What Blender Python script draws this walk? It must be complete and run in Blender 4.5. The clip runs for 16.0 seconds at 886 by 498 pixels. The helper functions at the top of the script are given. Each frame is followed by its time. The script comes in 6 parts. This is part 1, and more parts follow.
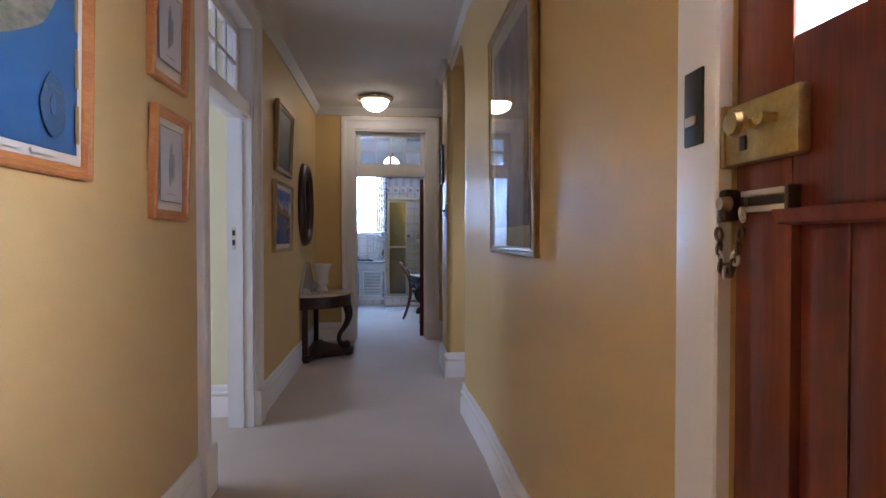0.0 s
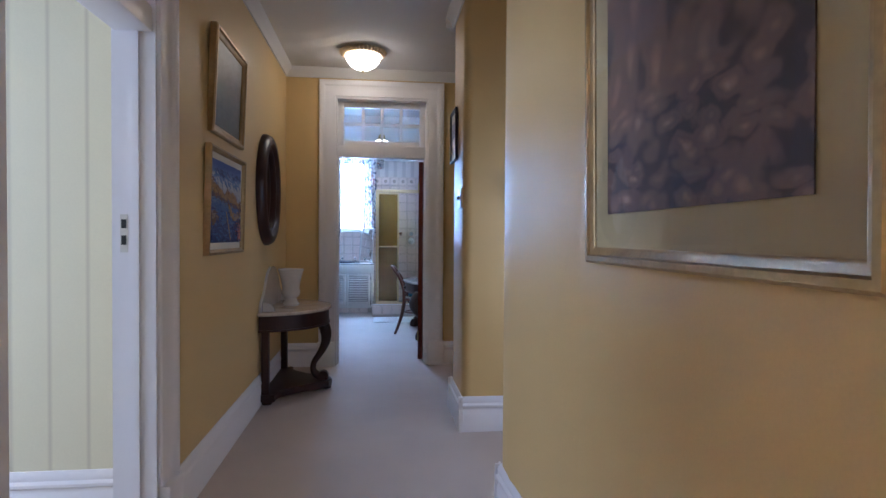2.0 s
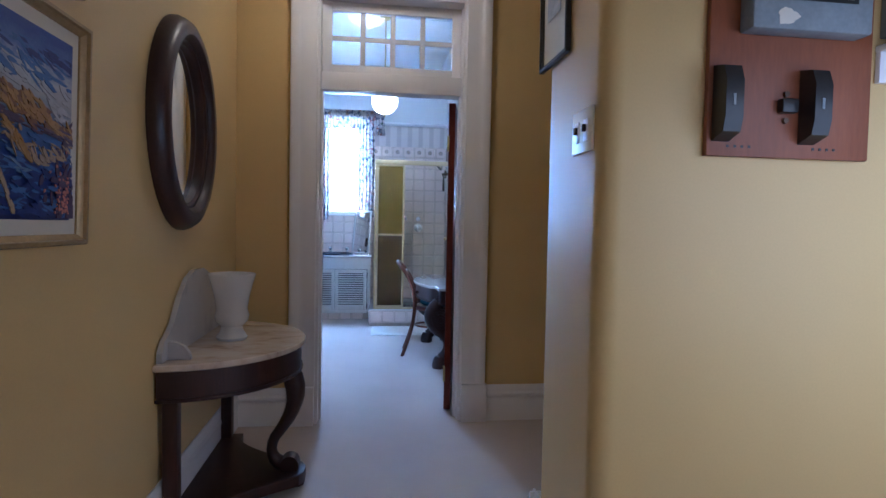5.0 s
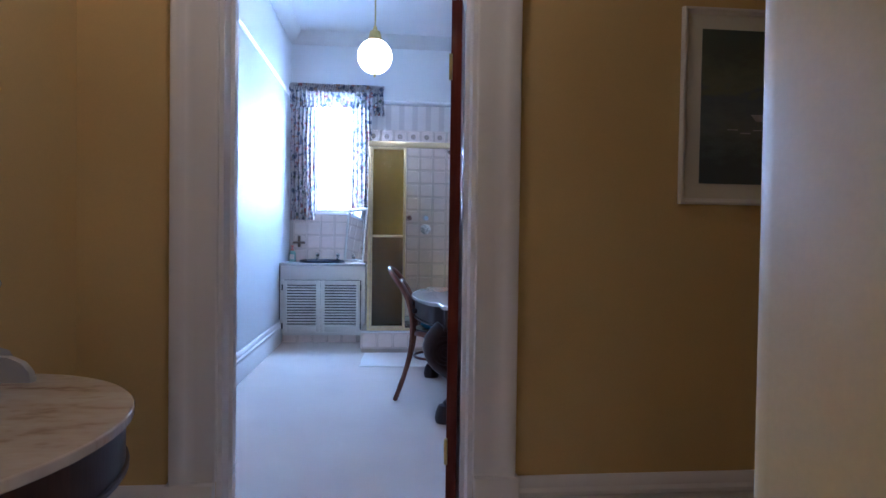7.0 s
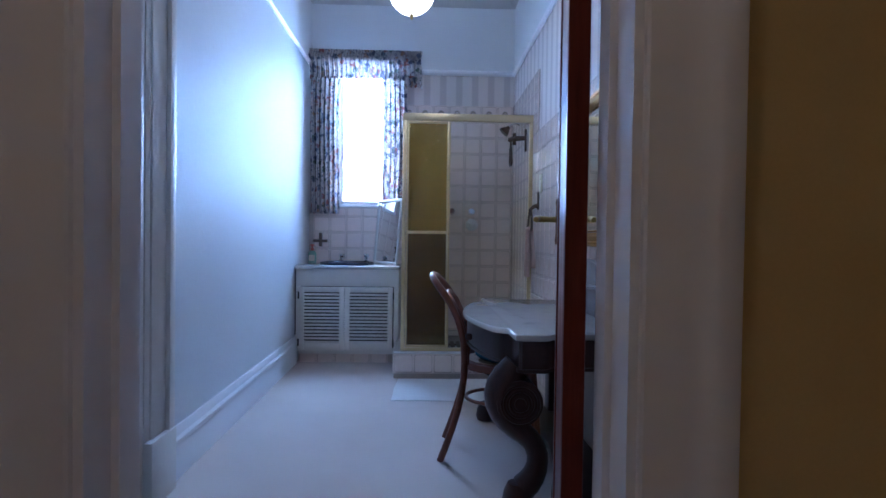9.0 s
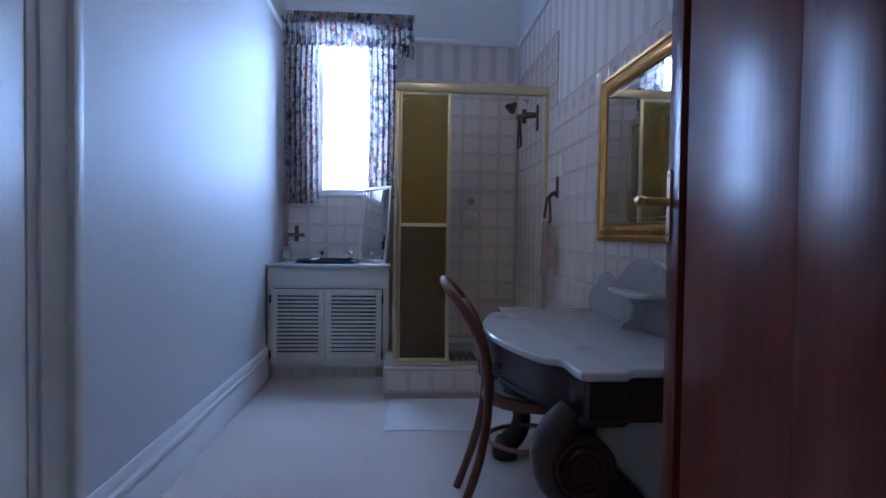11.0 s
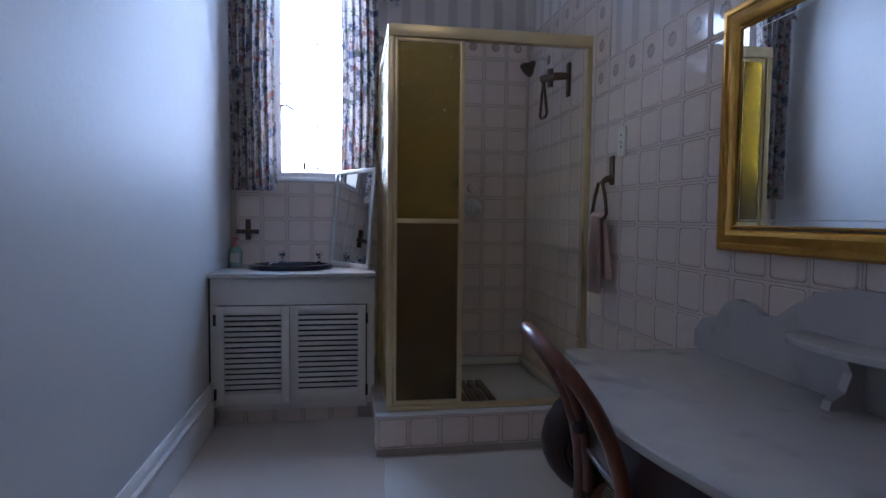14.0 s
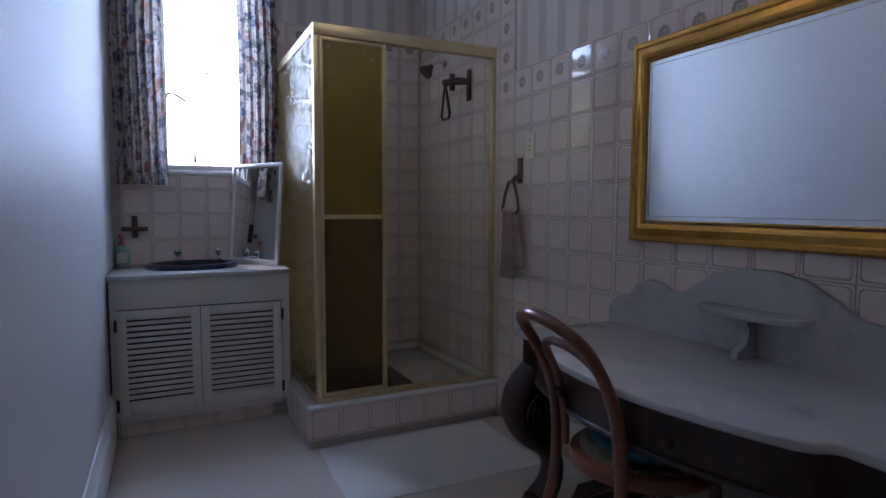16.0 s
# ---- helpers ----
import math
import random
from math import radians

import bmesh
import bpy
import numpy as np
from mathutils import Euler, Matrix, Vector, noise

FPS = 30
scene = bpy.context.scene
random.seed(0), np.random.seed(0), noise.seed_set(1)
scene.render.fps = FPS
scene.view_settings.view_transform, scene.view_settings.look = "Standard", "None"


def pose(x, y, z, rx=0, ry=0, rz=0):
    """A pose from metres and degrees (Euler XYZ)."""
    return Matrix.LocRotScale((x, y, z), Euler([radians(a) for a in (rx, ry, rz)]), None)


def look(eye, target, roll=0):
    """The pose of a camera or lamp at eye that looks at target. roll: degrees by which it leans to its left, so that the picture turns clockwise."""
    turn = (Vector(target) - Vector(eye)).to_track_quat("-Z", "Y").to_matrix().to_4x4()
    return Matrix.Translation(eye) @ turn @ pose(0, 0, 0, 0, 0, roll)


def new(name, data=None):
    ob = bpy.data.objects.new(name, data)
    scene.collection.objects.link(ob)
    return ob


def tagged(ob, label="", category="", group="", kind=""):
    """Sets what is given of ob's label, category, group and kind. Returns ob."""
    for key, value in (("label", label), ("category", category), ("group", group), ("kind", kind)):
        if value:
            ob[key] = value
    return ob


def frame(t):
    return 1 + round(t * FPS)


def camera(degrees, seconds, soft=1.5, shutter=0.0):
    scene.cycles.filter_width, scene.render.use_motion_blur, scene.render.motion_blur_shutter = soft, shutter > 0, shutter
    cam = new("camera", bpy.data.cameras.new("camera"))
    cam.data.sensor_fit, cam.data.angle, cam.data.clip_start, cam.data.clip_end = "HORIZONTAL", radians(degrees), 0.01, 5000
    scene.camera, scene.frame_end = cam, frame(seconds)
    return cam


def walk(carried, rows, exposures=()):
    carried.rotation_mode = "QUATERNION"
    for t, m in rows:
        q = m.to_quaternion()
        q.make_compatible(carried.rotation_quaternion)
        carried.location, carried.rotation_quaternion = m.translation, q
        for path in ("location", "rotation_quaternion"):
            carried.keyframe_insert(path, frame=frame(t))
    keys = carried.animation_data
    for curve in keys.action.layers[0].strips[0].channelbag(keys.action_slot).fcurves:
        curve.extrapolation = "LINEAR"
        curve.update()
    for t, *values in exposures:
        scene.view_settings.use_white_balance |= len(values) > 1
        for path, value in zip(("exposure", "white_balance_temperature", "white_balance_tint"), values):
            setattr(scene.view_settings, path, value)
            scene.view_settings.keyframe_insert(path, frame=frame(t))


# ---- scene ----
cam = camera(75.6, 16.0)
PATH = [
    (0, (0.348, -0.086, 1.259), (0.528, 1.905, 1.222), -0.0),
    (0.5, (0.33, 0.297, 1.274), (0.527, 2.287, 1.235), 0.1),
    (1, (0.306, 0.691, 1.257), (0.519, 2.679, 1.217), 0.3),
    (1.5, (0.302, 1.051, 1.25), (0.526, 3.038, 1.212), 0.5),
    (2, (0.305, 1.421, 1.25), (0.531, 3.407, 1.21), 0.4),
    (2.5, (0.311, 1.8, 1.234), (0.54, 3.786, 1.194), 0.5),
    (3, (0.298, 2.156, 1.231), (0.53, 4.142, 1.187), 0.5),
    (3.5, (0.294, 2.509, 1.226), (0.527, 4.494, 1.18), 0.5),
    (4, (0.257, 2.811, 1.215), (0.495, 4.796, 1.158), 0.7),
    (4.5, (0.218, 3.15, 1.216), (0.458, 5.135, 1.144), 1.0),
    (5, (0.21, 3.521, 1.217), (0.467, 5.503, 1.137), 1.1),
    (7.5, (0.513, 5.301, 1.07), (0.661, 7.295, 1.038), 0.7),
    (8, (0.512, 5.584, 1.074), (0.613, 7.581, 1.036), 0.7),
    (8.5, (0.48, 5.868, 1.054), (0.541, 7.867, 1.019), 0.8),
    (11, (0.325, 6.799, 1.051), (0.468, 8.793, 0.995), 0.8),
    (11.5, (0.304, 6.948, 1.054), (0.463, 8.94, 0.979), 0.8),
    (12, (0.283, 7.109, 1.062), (0.467, 9.098, 0.969), 0.8),
    (12.5, (0.261, 7.346, 1.097), (0.463, 9.333, 0.995), 0.8),
    (13, (0.232, 7.538, 1.121), (0.444, 9.524, 1.018), 0.8),
    (13.5, (0.171, 7.669, 1.13), (0.425, 9.65, 1.024), 0.7),
    (14, (0.102, 7.786, 1.118), (0.422, 9.757, 1.008), 0.6),
    (14.5, (0.013, 7.855, 1.137), (0.411, 9.811, 1.019), 0.5),
    (15, (-0.121, 7.869, 1.122), (0.413, 9.792, 1.0), 0.5),
    (15.5, (-0.247, 7.834, 1.124), (0.452, 9.702, 0.985), 0.4),
    (16, (-0.374, 7.756, 1.151), (0.503, 9.547, 1.004), 0.2),
]
EXPOSURES = [(0, 0.58, 5030, 16), (0.9, 0.96, 4950, 16), (2.5, 0.82, 4620, 15), (4.5, 0.97, 4510, 15), (5, 0.95, 4500, 15), (7.5, 0.80, 4800, 20), (8.5, 0.36, 4750, 20), (11, -0.44, 5000, 23), (12.5, -0.70, 5400, 24), (14, -0.94, 5700, 25), (16, -1.03, 5900, 27)]
walk(cam, [(t, look(eye, target, roll)) for t, eye, target, roll in PATH], EXPOSURES)

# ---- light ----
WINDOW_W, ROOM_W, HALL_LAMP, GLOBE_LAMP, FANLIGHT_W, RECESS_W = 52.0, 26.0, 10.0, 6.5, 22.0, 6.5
world = bpy.data.worlds.new("daylight")
world.use_nodes = True
scene.world = world
_sky = world.node_tree.nodes.new("ShaderNodeTexSky")
_sky.sky_type, _sky.sun_disc = "NISHITA", False
_sky.sun_elevation, _sky.sun_rotation = radians(63), radians(-30)
_bg = world.node_tree.nodes["Background"]
_bg.inputs["Strength"].default_value = 0.15
world.node_tree.links.new(_sky.outputs[0], _bg.inputs["Color"])

sun = new("sun", bpy.data.lights.new("sun", "SUN"))
sun.data.energy, sun.data.angle, sun.data.color = 5.0, radians(0.5), (1.0, 0.95, 0.88)
sun.matrix_world = look((-0.20, 11.6, 2.0), (0.10, 11.08, 0.82))


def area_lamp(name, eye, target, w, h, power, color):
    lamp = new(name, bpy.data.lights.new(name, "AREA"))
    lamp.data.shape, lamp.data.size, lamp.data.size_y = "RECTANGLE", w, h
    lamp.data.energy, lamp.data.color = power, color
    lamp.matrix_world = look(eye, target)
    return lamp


area_lamp("window_daylight", (-0.1, 11.66, 1.98), (-0.1, 9.0, 1.6), 0.55, 1.2, WINDOW_W, (0.40, 0.67, 1.0))
area_lamp("side_room_daylight", (-3.3, 2.9, 1.6), (0.0, 3.4, 1.2), 1.6, 1.6, ROOM_W, (0.88, 0.91, 1.0))
area_lamp("front_door_daylight", (1.12, 0.36, 1.75), (0.0, 0.36, 1.55), 0.5, 0.4, FANLIGHT_W, (1.0, 0.84, 0.78))
# Added fill lamp in front of the recess's solid wall; no opening is built there.
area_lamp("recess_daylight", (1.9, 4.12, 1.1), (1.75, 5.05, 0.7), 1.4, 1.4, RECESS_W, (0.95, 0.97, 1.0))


# ---- materials ----
def shader(name, color, rough=0.6, metal=0.0, vary=0.08, scale=3.0, fine=60.0, bump=0.05, coat=0.0, spec=0.5):
    m = bpy.data.materials.new(name)
    m.use_nodes = True
    nt = m.node_tree
    p = nt.nodes["Principled BSDF"]
    p.inputs["Roughness"].default_value = rough
    p.inputs["Metallic"].default_value = metal
    p.inputs["Coat Weight"].default_value = coat
    p.inputs["Specular IOR Level"].default_value = spec
    tc = nt.nodes.new("ShaderNodeTexCoord")
    big = nt.nodes.new("ShaderNodeTexNoise")
    big.inputs["Scale"].default_value = scale
    big.inputs["Detail"].default_value = 4
    nt.links.new(tc.outputs["Object"], big.inputs["Vector"])
    small = nt.nodes.new("ShaderNodeTexNoise")
    small.inputs["Scale"].default_value = fine
    small.inputs["Detail"].default_value = 3
    nt.links.new(tc.outputs["Object"], small.inputs["Vector"])
    both = nt.nodes.new("ShaderNodeMix")
    both.inputs["Factor"].default_value = 0.4
    nt.links.new(big.outputs["Fac"], both.inputs["A"])
    nt.links.new(small.outputs["Fac"], both.inputs["B"])
    ramp = nt.nodes.new("ShaderNodeValToRGB")
    c = color
    ramp.color_ramp.elements[0].position, ramp.color_ramp.elements[1].position = 0.3, 0.7
    ramp.color_ramp.elements[0].color = (*[max(0, x * (1 - vary)) for x in c], 1)
    ramp.color_ramp.elements[1].color = (*[min(1, x * (1 + vary)) for x in c], 1)
    nt.links.new(both.outputs["Result"], ramp.inputs["Fac"])
    nt.links.new(ramp.outputs["Color"], p.inputs["Base Color"])
    if bump:
        b = nt.nodes.new("ShaderNodeBump")
        b.inputs["Strength"].default_value = bump
        b.inputs["Distance"].default_value = 0.3 / fine
        nt.links.new(small.outputs["Fac"], b.inputs["Height"])
        nt.links.new(b.outputs["Normal"], p.inputs["Normal"])
    return m


def stretched(m, sx, sy, sz, detail=6.0):
    """Stretch a material's noises, for grain or brushed marks."""
    nt = m.node_tree
    tc = [n for n in nt.nodes if n.bl_idname == "ShaderNodeTexCoord"][0]
    mp = nt.nodes.new("ShaderNodeMapping")
    mp.inputs["Scale"].default_value = (sx, sy, sz)
    nt.links.new(tc.outputs["Object"], mp.inputs["Vector"])
    for n in nt.nodes:
        if n.bl_idname == "ShaderNodeTexNoise":
            nt.links.new(mp.outputs["Vector"], n.inputs["Vector"])
            n.inputs["Detail"].default_value = detail
    return m


def ramped(m, stops):
    """Give a material's colour ramp other stops: (position, colour)."""
    r = [n for n in m.node_tree.nodes if n.bl_idname == "ShaderNodeValToRGB"][0].color_ramp
    while len(r.elements) > 1:
        r.elements.remove(r.elements[-1])
    r.elements[0].position, r.elements[0].color = stops[0][0], (*stops[0][1], 1)
    for pos, col in stops[1:]:
        r.elements.new(pos).color = (*col, 1)
    return m


def glowing(name, color, strength):
    m = bpy.data.materials.new(name)
    m.use_nodes = True
    p = m.node_tree.nodes["Principled BSDF"]
    p.inputs["Base Color"].default_value = (0.9, 0.88, 0.82, 1)
    p.inputs["Roughness"].default_value = 0.25
    p.inputs["Emission Color"].default_value = (*color, 1)
    p.inputs["Emission Strength"].default_value = strength
    return m


def glass(name, color, rough=0.0, bump=0.0, scale=60.0, depth=0.016):
    m = bpy.data.materials.new(name)
    m.use_nodes = True
    nt = m.node_tree
    p = nt.nodes["Principled BSDF"]
    p.inputs["Base Color"].default_value = (*color, 1)
    p.inputs["Roughness"].default_value = rough
    p.inputs["Transmission Weight"].default_value = 1.0
    p.inputs["IOR"].default_value = 1.45
    if bump:
        tc = nt.nodes.new("ShaderNodeTexCoord")
        v = nt.nodes.new("ShaderNodeTexVoronoi")
        v.inputs["Scale"].default_value = scale
        b = nt.nodes.new("ShaderNodeBump")
        b.inputs["Strength"].default_value = bump
        b.inputs["Distance"].default_value = depth
        nt.links.new(tc.outputs["Object"], v.inputs["Vector"])
        nt.links.new(v.outputs["Distance"], b.inputs["Height"])
        nt.links.new(b.outputs["Normal"], p.inputs["Normal"])
    return m


M = {}
M["yellow"] = shader("yellow_wall_paint", (0.63, 0.45, 0.18), 0.5, vary=0.05, scale=1.2, fine=140, bump=0.05)
M["white"] = shader("white_gloss_paint", (0.83, 0.81, 0.82), 0.36, vary=0.012, scale=2.0, fine=45, bump=0.006)
M["ceiling"] = shader("ceiling_plaster", (0.68, 0.66, 0.63), 0.85, vary=0.05, scale=1.5, fine=90, bump=0.06)
M["carpet"] = shader("beige_carpet", (0.56, 0.48, 0.42), 0.95, vary=0.09, scale=1.6, fine=420, bump=0.5, spec=0.15)
M["bathwall"] = shader("pale_gloss_wall", (0.66, 0.67, 0.68), 0.52, vary=0.03, scale=1.3, fine=40, bump=0.14)
M["frieze"] = shader("white_frieze", (0.78, 0.78, 0.77), 0.7, vary=0.03, scale=1.2, fine=80, bump=0.05)
M["red_wood"] = ramped(stretched(shader("red_mahogany_door", (0.2, 0.05, 0.02), 0.32, scale=2.5, fine=14, bump=0.06, coat=0.2), 6, 6, 0.5),
                       [(0.3, (0.075, 0.011, 0.004)), (0.5, (0.15, 0.024, 0.007)), (0.72, (0.24, 0.055, 0.014))])
M["dark_wood"] = ramped(stretched(shader("dark_mahogany", (0.05, 0.015, 0.01), 0.42, scale=3, fine=20, bump=0.05, coat=0.08), 5, 5, 0.7),
                        [(0.3, (0.015, 0.005, 0.004)), (0.55, (0.034, 0.010, 0.007)), (0.75, (0.062, 0.019, 0.011))])
M["dark_red"] = ramped(stretched(shader("dark_red_mahogany", (0.1, 0.02, 0.01), 0.30, scale=2.5, fine=14, bump=0.03, coat=0.0, spec=0.12), 6, 6, 0.5),
                       [(0.3, (0.07, 0.014, 0.008)), (0.55, (0.13, 0.024, 0.013)), (0.75, (0.19, 0.04, 0.02))])
M["bent_wood"] = ramped(stretched(shader("bentwood_beech", (0.2, 0.06, 0.03), 0.3, scale=4, fine=25, bump=0.04, coat=0.2), 3, 3, 1),
                        [(0.3, (0.10, 0.03, 0.016)), (0.7, (0.24, 0.075, 0.035))])
M["orange_wood"] = ramped(stretched(shader("orange_pine_frame", (0.5, 0.22, 0.06), 0.4, scale=5, fine=30, bump=0.05), 1, 4, 4),
                          [(0.3, (0.40, 0.15, 0.035)), (0.7, (0.60, 0.27, 0.08))])
M["board_wood"] = ramped(stretched(shader("meter_board_wood", (0.3, 0.09, 0.04), 0.5, scale=3, fine=30, bump=0.06), 3, 3, 0.5),
                         [(0.3, (0.17, 0.048, 0.014)), (0.7, (0.27, 0.083, 0.026))])
M["gold"] = shader("gilt_frame", (0.56, 0.29, 0.055), 0.33, 0.85, vary=0.2, scale=9, fine=70, bump=0.12)
M["cream_gilt"] = shader("cream_and_gilt_metal", (0.66, 0.52, 0.33), 0.4, 0.2, vary=0.15, scale=40, fine=120, bump=0.05)
M["old_gold"] = shader("tarnished_gilt_frame", (0.42, 0.30, 0.14), 0.42, 0.7, vary=0.2, scale=9, fine=70, bump=0.12)
M["bronze_alu"] = shader("gold_anodised_aluminium", (0.66, 0.53, 0.30), 0.35, 0.75, vary=0.05, scale=4, fine=90, bump=0.02)
M["silver"] = shader("silver_frame", (0.66, 0.64, 0.60), 0.35, 0.5, vary=0.08, scale=6, fine=60, bump=0.04)
M["brass"] = shader("aged_brass", (0.50, 0.38, 0.14), 0.35, 0.9, vary=0.25, scale=25, fine=120, bump=0.06)
M["bronze_plate"] = shader("rubbed_bronze", (0.30, 0.17, 0.10), 0.35, 0.8, vary=0.25, scale=30, fine=100, bump=0.05)
M["bronze"] = shader("dark_bronze", (0.12, 0.08, 0.055), 0.35, 0.8, vary=0.25, scale=20, fine=100, bump=0.05)
M["chrome"] = shader("chrome", (0.8, 0.8, 0.8), 0.08, 1.0, vary=0.03, bump=0)
M["black"] = shader("black_painted_metal", (0.02, 0.02, 0.02), 0.4, vary=0.2, scale=30, bump=0.04)
M["mirror"] = shader("mirror_glass", (0.86, 0.88, 0.87), 0.015, 1.0, vary=0.01, bump=0)
M["marble"] = ramped(shader("veined_marble", (0.6, 0.6, 0.6), 0.18, scale=3.0, fine=9, bump=0.0, coat=0.2),
                     [(0.30, (0.32, 0.31, 0.31)), (0.44, (0.50, 0.48, 0.47)), (0.60, (0.53, 0.51, 0.49)), (0.72, (0.40, 0.38, 0.37))])
M["warm_marble"] = ramped(stretched(shader("brown_veined_marble", (0.6, 0.5, 0.4), 0.15, scale=5.0, fine=16, bump=0.0, coat=0.2), 1, 2.2, 1),
                          [(0.30, (0.30, 0.19, 0.12)), (0.45, (0.58, 0.47, 0.36)), (0.62, (0.66, 0.57, 0.46)), (0.75, (0.45, 0.33, 0.23))])
M["ceramic"] = shader("cream_ceramic", (0.72, 0.69, 0.64), 0.2, vary=0.03, scale=5, fine=40, bump=0.02)
M["basin"] = shader("dark_blue_enamel", (0.012, 0.014, 0.03), 0.12, vary=0.1, bump=0)
M["navy"] = shader("teal_cushion_cloth", (0.03, 0.11, 0.16), 0.9, vary=0.3, scale=18, fine=200, bump=0.5, spec=0.2)
# Cane darkened in colour for the shade in the gaps under the lacing.
M["cane_shade"] = shader("shaded_cane_web", (0.22, 0.17, 0.11), 0.7, vary=0.2, scale=30, fine=150, bump=0.3)
M["cane"] = shader("woven_cane", (0.55, 0.47, 0.34), 0.6, vary=0.15, scale=30, fine=150, bump=0.2)
M["mat"] = shader("white_cotton_mat", (0.72, 0.69, 0.65), 0.95, vary=0.05, scale=6, fine=320, bump=0.6, spec=0.15)
M["towel"] = shader("peach_towel", (0.74, 0.55, 0.47), 0.95, vary=0.08, scale=10, fine=350, bump=0.5, spec=0.1)
M["tile"] = shader("cream_glazed_tile", (0.76, 0.64, 0.57), 0.07, vary=0.05, scale=4, fine=35, bump=0.012)
M["tile_line"] = shader("brown_tile_outline", (0.34, 0.245, 0.18), 0.3, vary=0.15, scale=20, fine=80, bump=0.03)
M["grout"] = shader("pale_grout", (0.46, 0.39, 0.33), 0.6, vary=0.1, scale=10, fine=90, bump=0.1)
M["tile_flower"] = shader("printed_flower", (0.34, 0.26, 0.21), 0.3, vary=0.3, scale=60, fine=160, bump=0.05)
M["dark_slat"] = shader("dark_slatted_wood", (0.10, 0.06, 0.04), 0.6, vary=0.2, scale=8, fine=60, bump=0.1)
M["tray"] = shader("shower_tray_enamel", (0.66, 0.63, 0.57), 0.2, vary=0.04, bump=0.01)
M["louvre"] = shader("white_cupboard_paint", (0.72, 0.68, 0.63), 0.42, vary=0.05, scale=4, fine=60, bump=0.05)
# Near-black tone that stands in for the shade within the vanity.
M["gap_shade"] = shader("cupboard_shade", (0.05, 0.045, 0.04), 0.9, vary=0.1)
M["plastic"] = shader("cream_plastic", (0.70, 0.66, 0.52), 0.35, vary=0.04, bump=0.01)
M["grey_box"] = shader("grey_meter_case", (0.22, 0.25, 0.27), 0.5, vary=0.2, scale=14, fine=70, bump=0.08)
M["paper"] = shader("cream_mount_card", (0.72, 0.68, 0.58), 0.8, vary=0.03, fine=150, bump=0.03)
M["ink"] = shader("grey_ink", (0.16, 0.16, 0.18), 0.8, vary=0.2, scale=40, bump=0)
M["grey_sheet"] = shader("grey_drawing_sheet", (0.60, 0.58, 0.59), 0.8, vary=0.05, fine=150, bump=0.03)
M["pale_ink"] = shader("faded_ink", (0.42, 0.42, 0.44), 0.8, vary=0.2, scale=40, bump=0)
M["pane"] = glass("window_pane", (1, 1, 1))
M["picture_glass"] = glass("picture_glass", (1, 1, 1))
M["picture_glass"].node_tree.nodes["Principled BSDF"].inputs["IOR"].default_value = 1.12
M["tan_mount"] = shader("olive_mount_card", (0.46, 0.38, 0.20), 0.8, vary=0.04, fine=150, bump=0.03)
M["amber"] = glass("amber_hammered_glass", (0.90, 0.84, 0.56), 0.0)
M["door_amber"] = glass("amber_obscure_glass", (0.66, 0.56, 0.22), 0.02)
M["brown_glass"] = glass("brown_hammered_glass", (0.43, 0.35, 0.25), 0.10, 1.0, 75, 0.003)


def see_through(m, tint, share):
    """Let part of the light straight through a glass, tinted."""
    nt = m.node_tree
    tp_ = nt.nodes.new("ShaderNodeBsdfTransparent")
    tp_.inputs["Color"].default_value = (*tint, 1)
    ms = nt.nodes.new("ShaderNodeMixShader")
    ms.inputs[0].default_value = share
    nt.links.new(nt.nodes["Principled BSDF"].outputs[0], ms.inputs[1])
    nt.links.new(tp_.outputs[0], ms.inputs[2])
    nt.links.new(ms.outputs[0], nt.nodes["Material Output"].inputs["Surface"])


see_through(M["amber"], (0.95, 0.84, 0.46), 0.28)
M["soap"] = shader("green_liquid_soap", (0.30, 0.48, 0.40), 0.2, vary=0.05, bump=0)
M["red_cap"] = shader("red_plastic_cap", (0.55, 0.13, 0.10), 0.35, vary=0.05, bump=0)
M["sponge"] = shader("white_bath_puff", (0.7, 0.68, 0.66), 0.95, vary=0.15, scale=30, fine=200, bump=0.8)
M["lamp_bowl"] = glowing("lit_lamp_bowl", (1.0, 0.76, 0.47), HALL_LAMP)
M["lamp_globe"] = glowing("lit_lamp_globe", (1.0, 0.90, 0.72), GLOBE_LAMP)


def striped(name, base, stripe, period, width, axis):
    """Wallpaper with upright printed stripes along one axis."""
    m = shader(name, base, 0.75, vary=0.04, scale=2, fine=120, bump=0.06)
    nt = m.node_tree
    tc = [n for n in nt.nodes if n.bl_idname == "ShaderNodeTexCoord"][0]
    ramp = [n for n in nt.nodes if n.bl_idname == "ShaderNodeValToRGB"][0]
    sep = nt.nodes.new("ShaderNodeSeparateXYZ")
    nt.links.new(tc.outputs["Object"], sep.inputs[0])
    add = nt.nodes.new("ShaderNodeMath")
    add.operation = "PINGPONG"
    add.inputs[1].default_value = period / 2
    nt.links.new(sep.outputs[axis], add.inputs[0])
    soft = nt.nodes.new("ShaderNodeMapRange")
    soft.inputs["From Min"].default_value = width / 2 - 0.006
    soft.inputs["From Max"].default_value = width / 2 + 0.006
    soft.inputs["To Min"].default_value, soft.inputs["To Max"].default_value = 0.8, 0.0
    nt.links.new(add.outputs[0], soft.inputs["Value"])
    mix = nt.nodes.new("ShaderNodeMix")
    mix.data_type = "RGBA"
    mix.inputs[7].default_value = (*stripe, 1)
    nt.links.new(soft.outputs["Result"], mix.inputs[0])
    nt.links.new(ramp.outputs["Color"], mix.inputs[6])
    nt.links.new(mix.outputs[2], nt.nodes["Principled BSDF"].inputs["Base Color"])
    return m


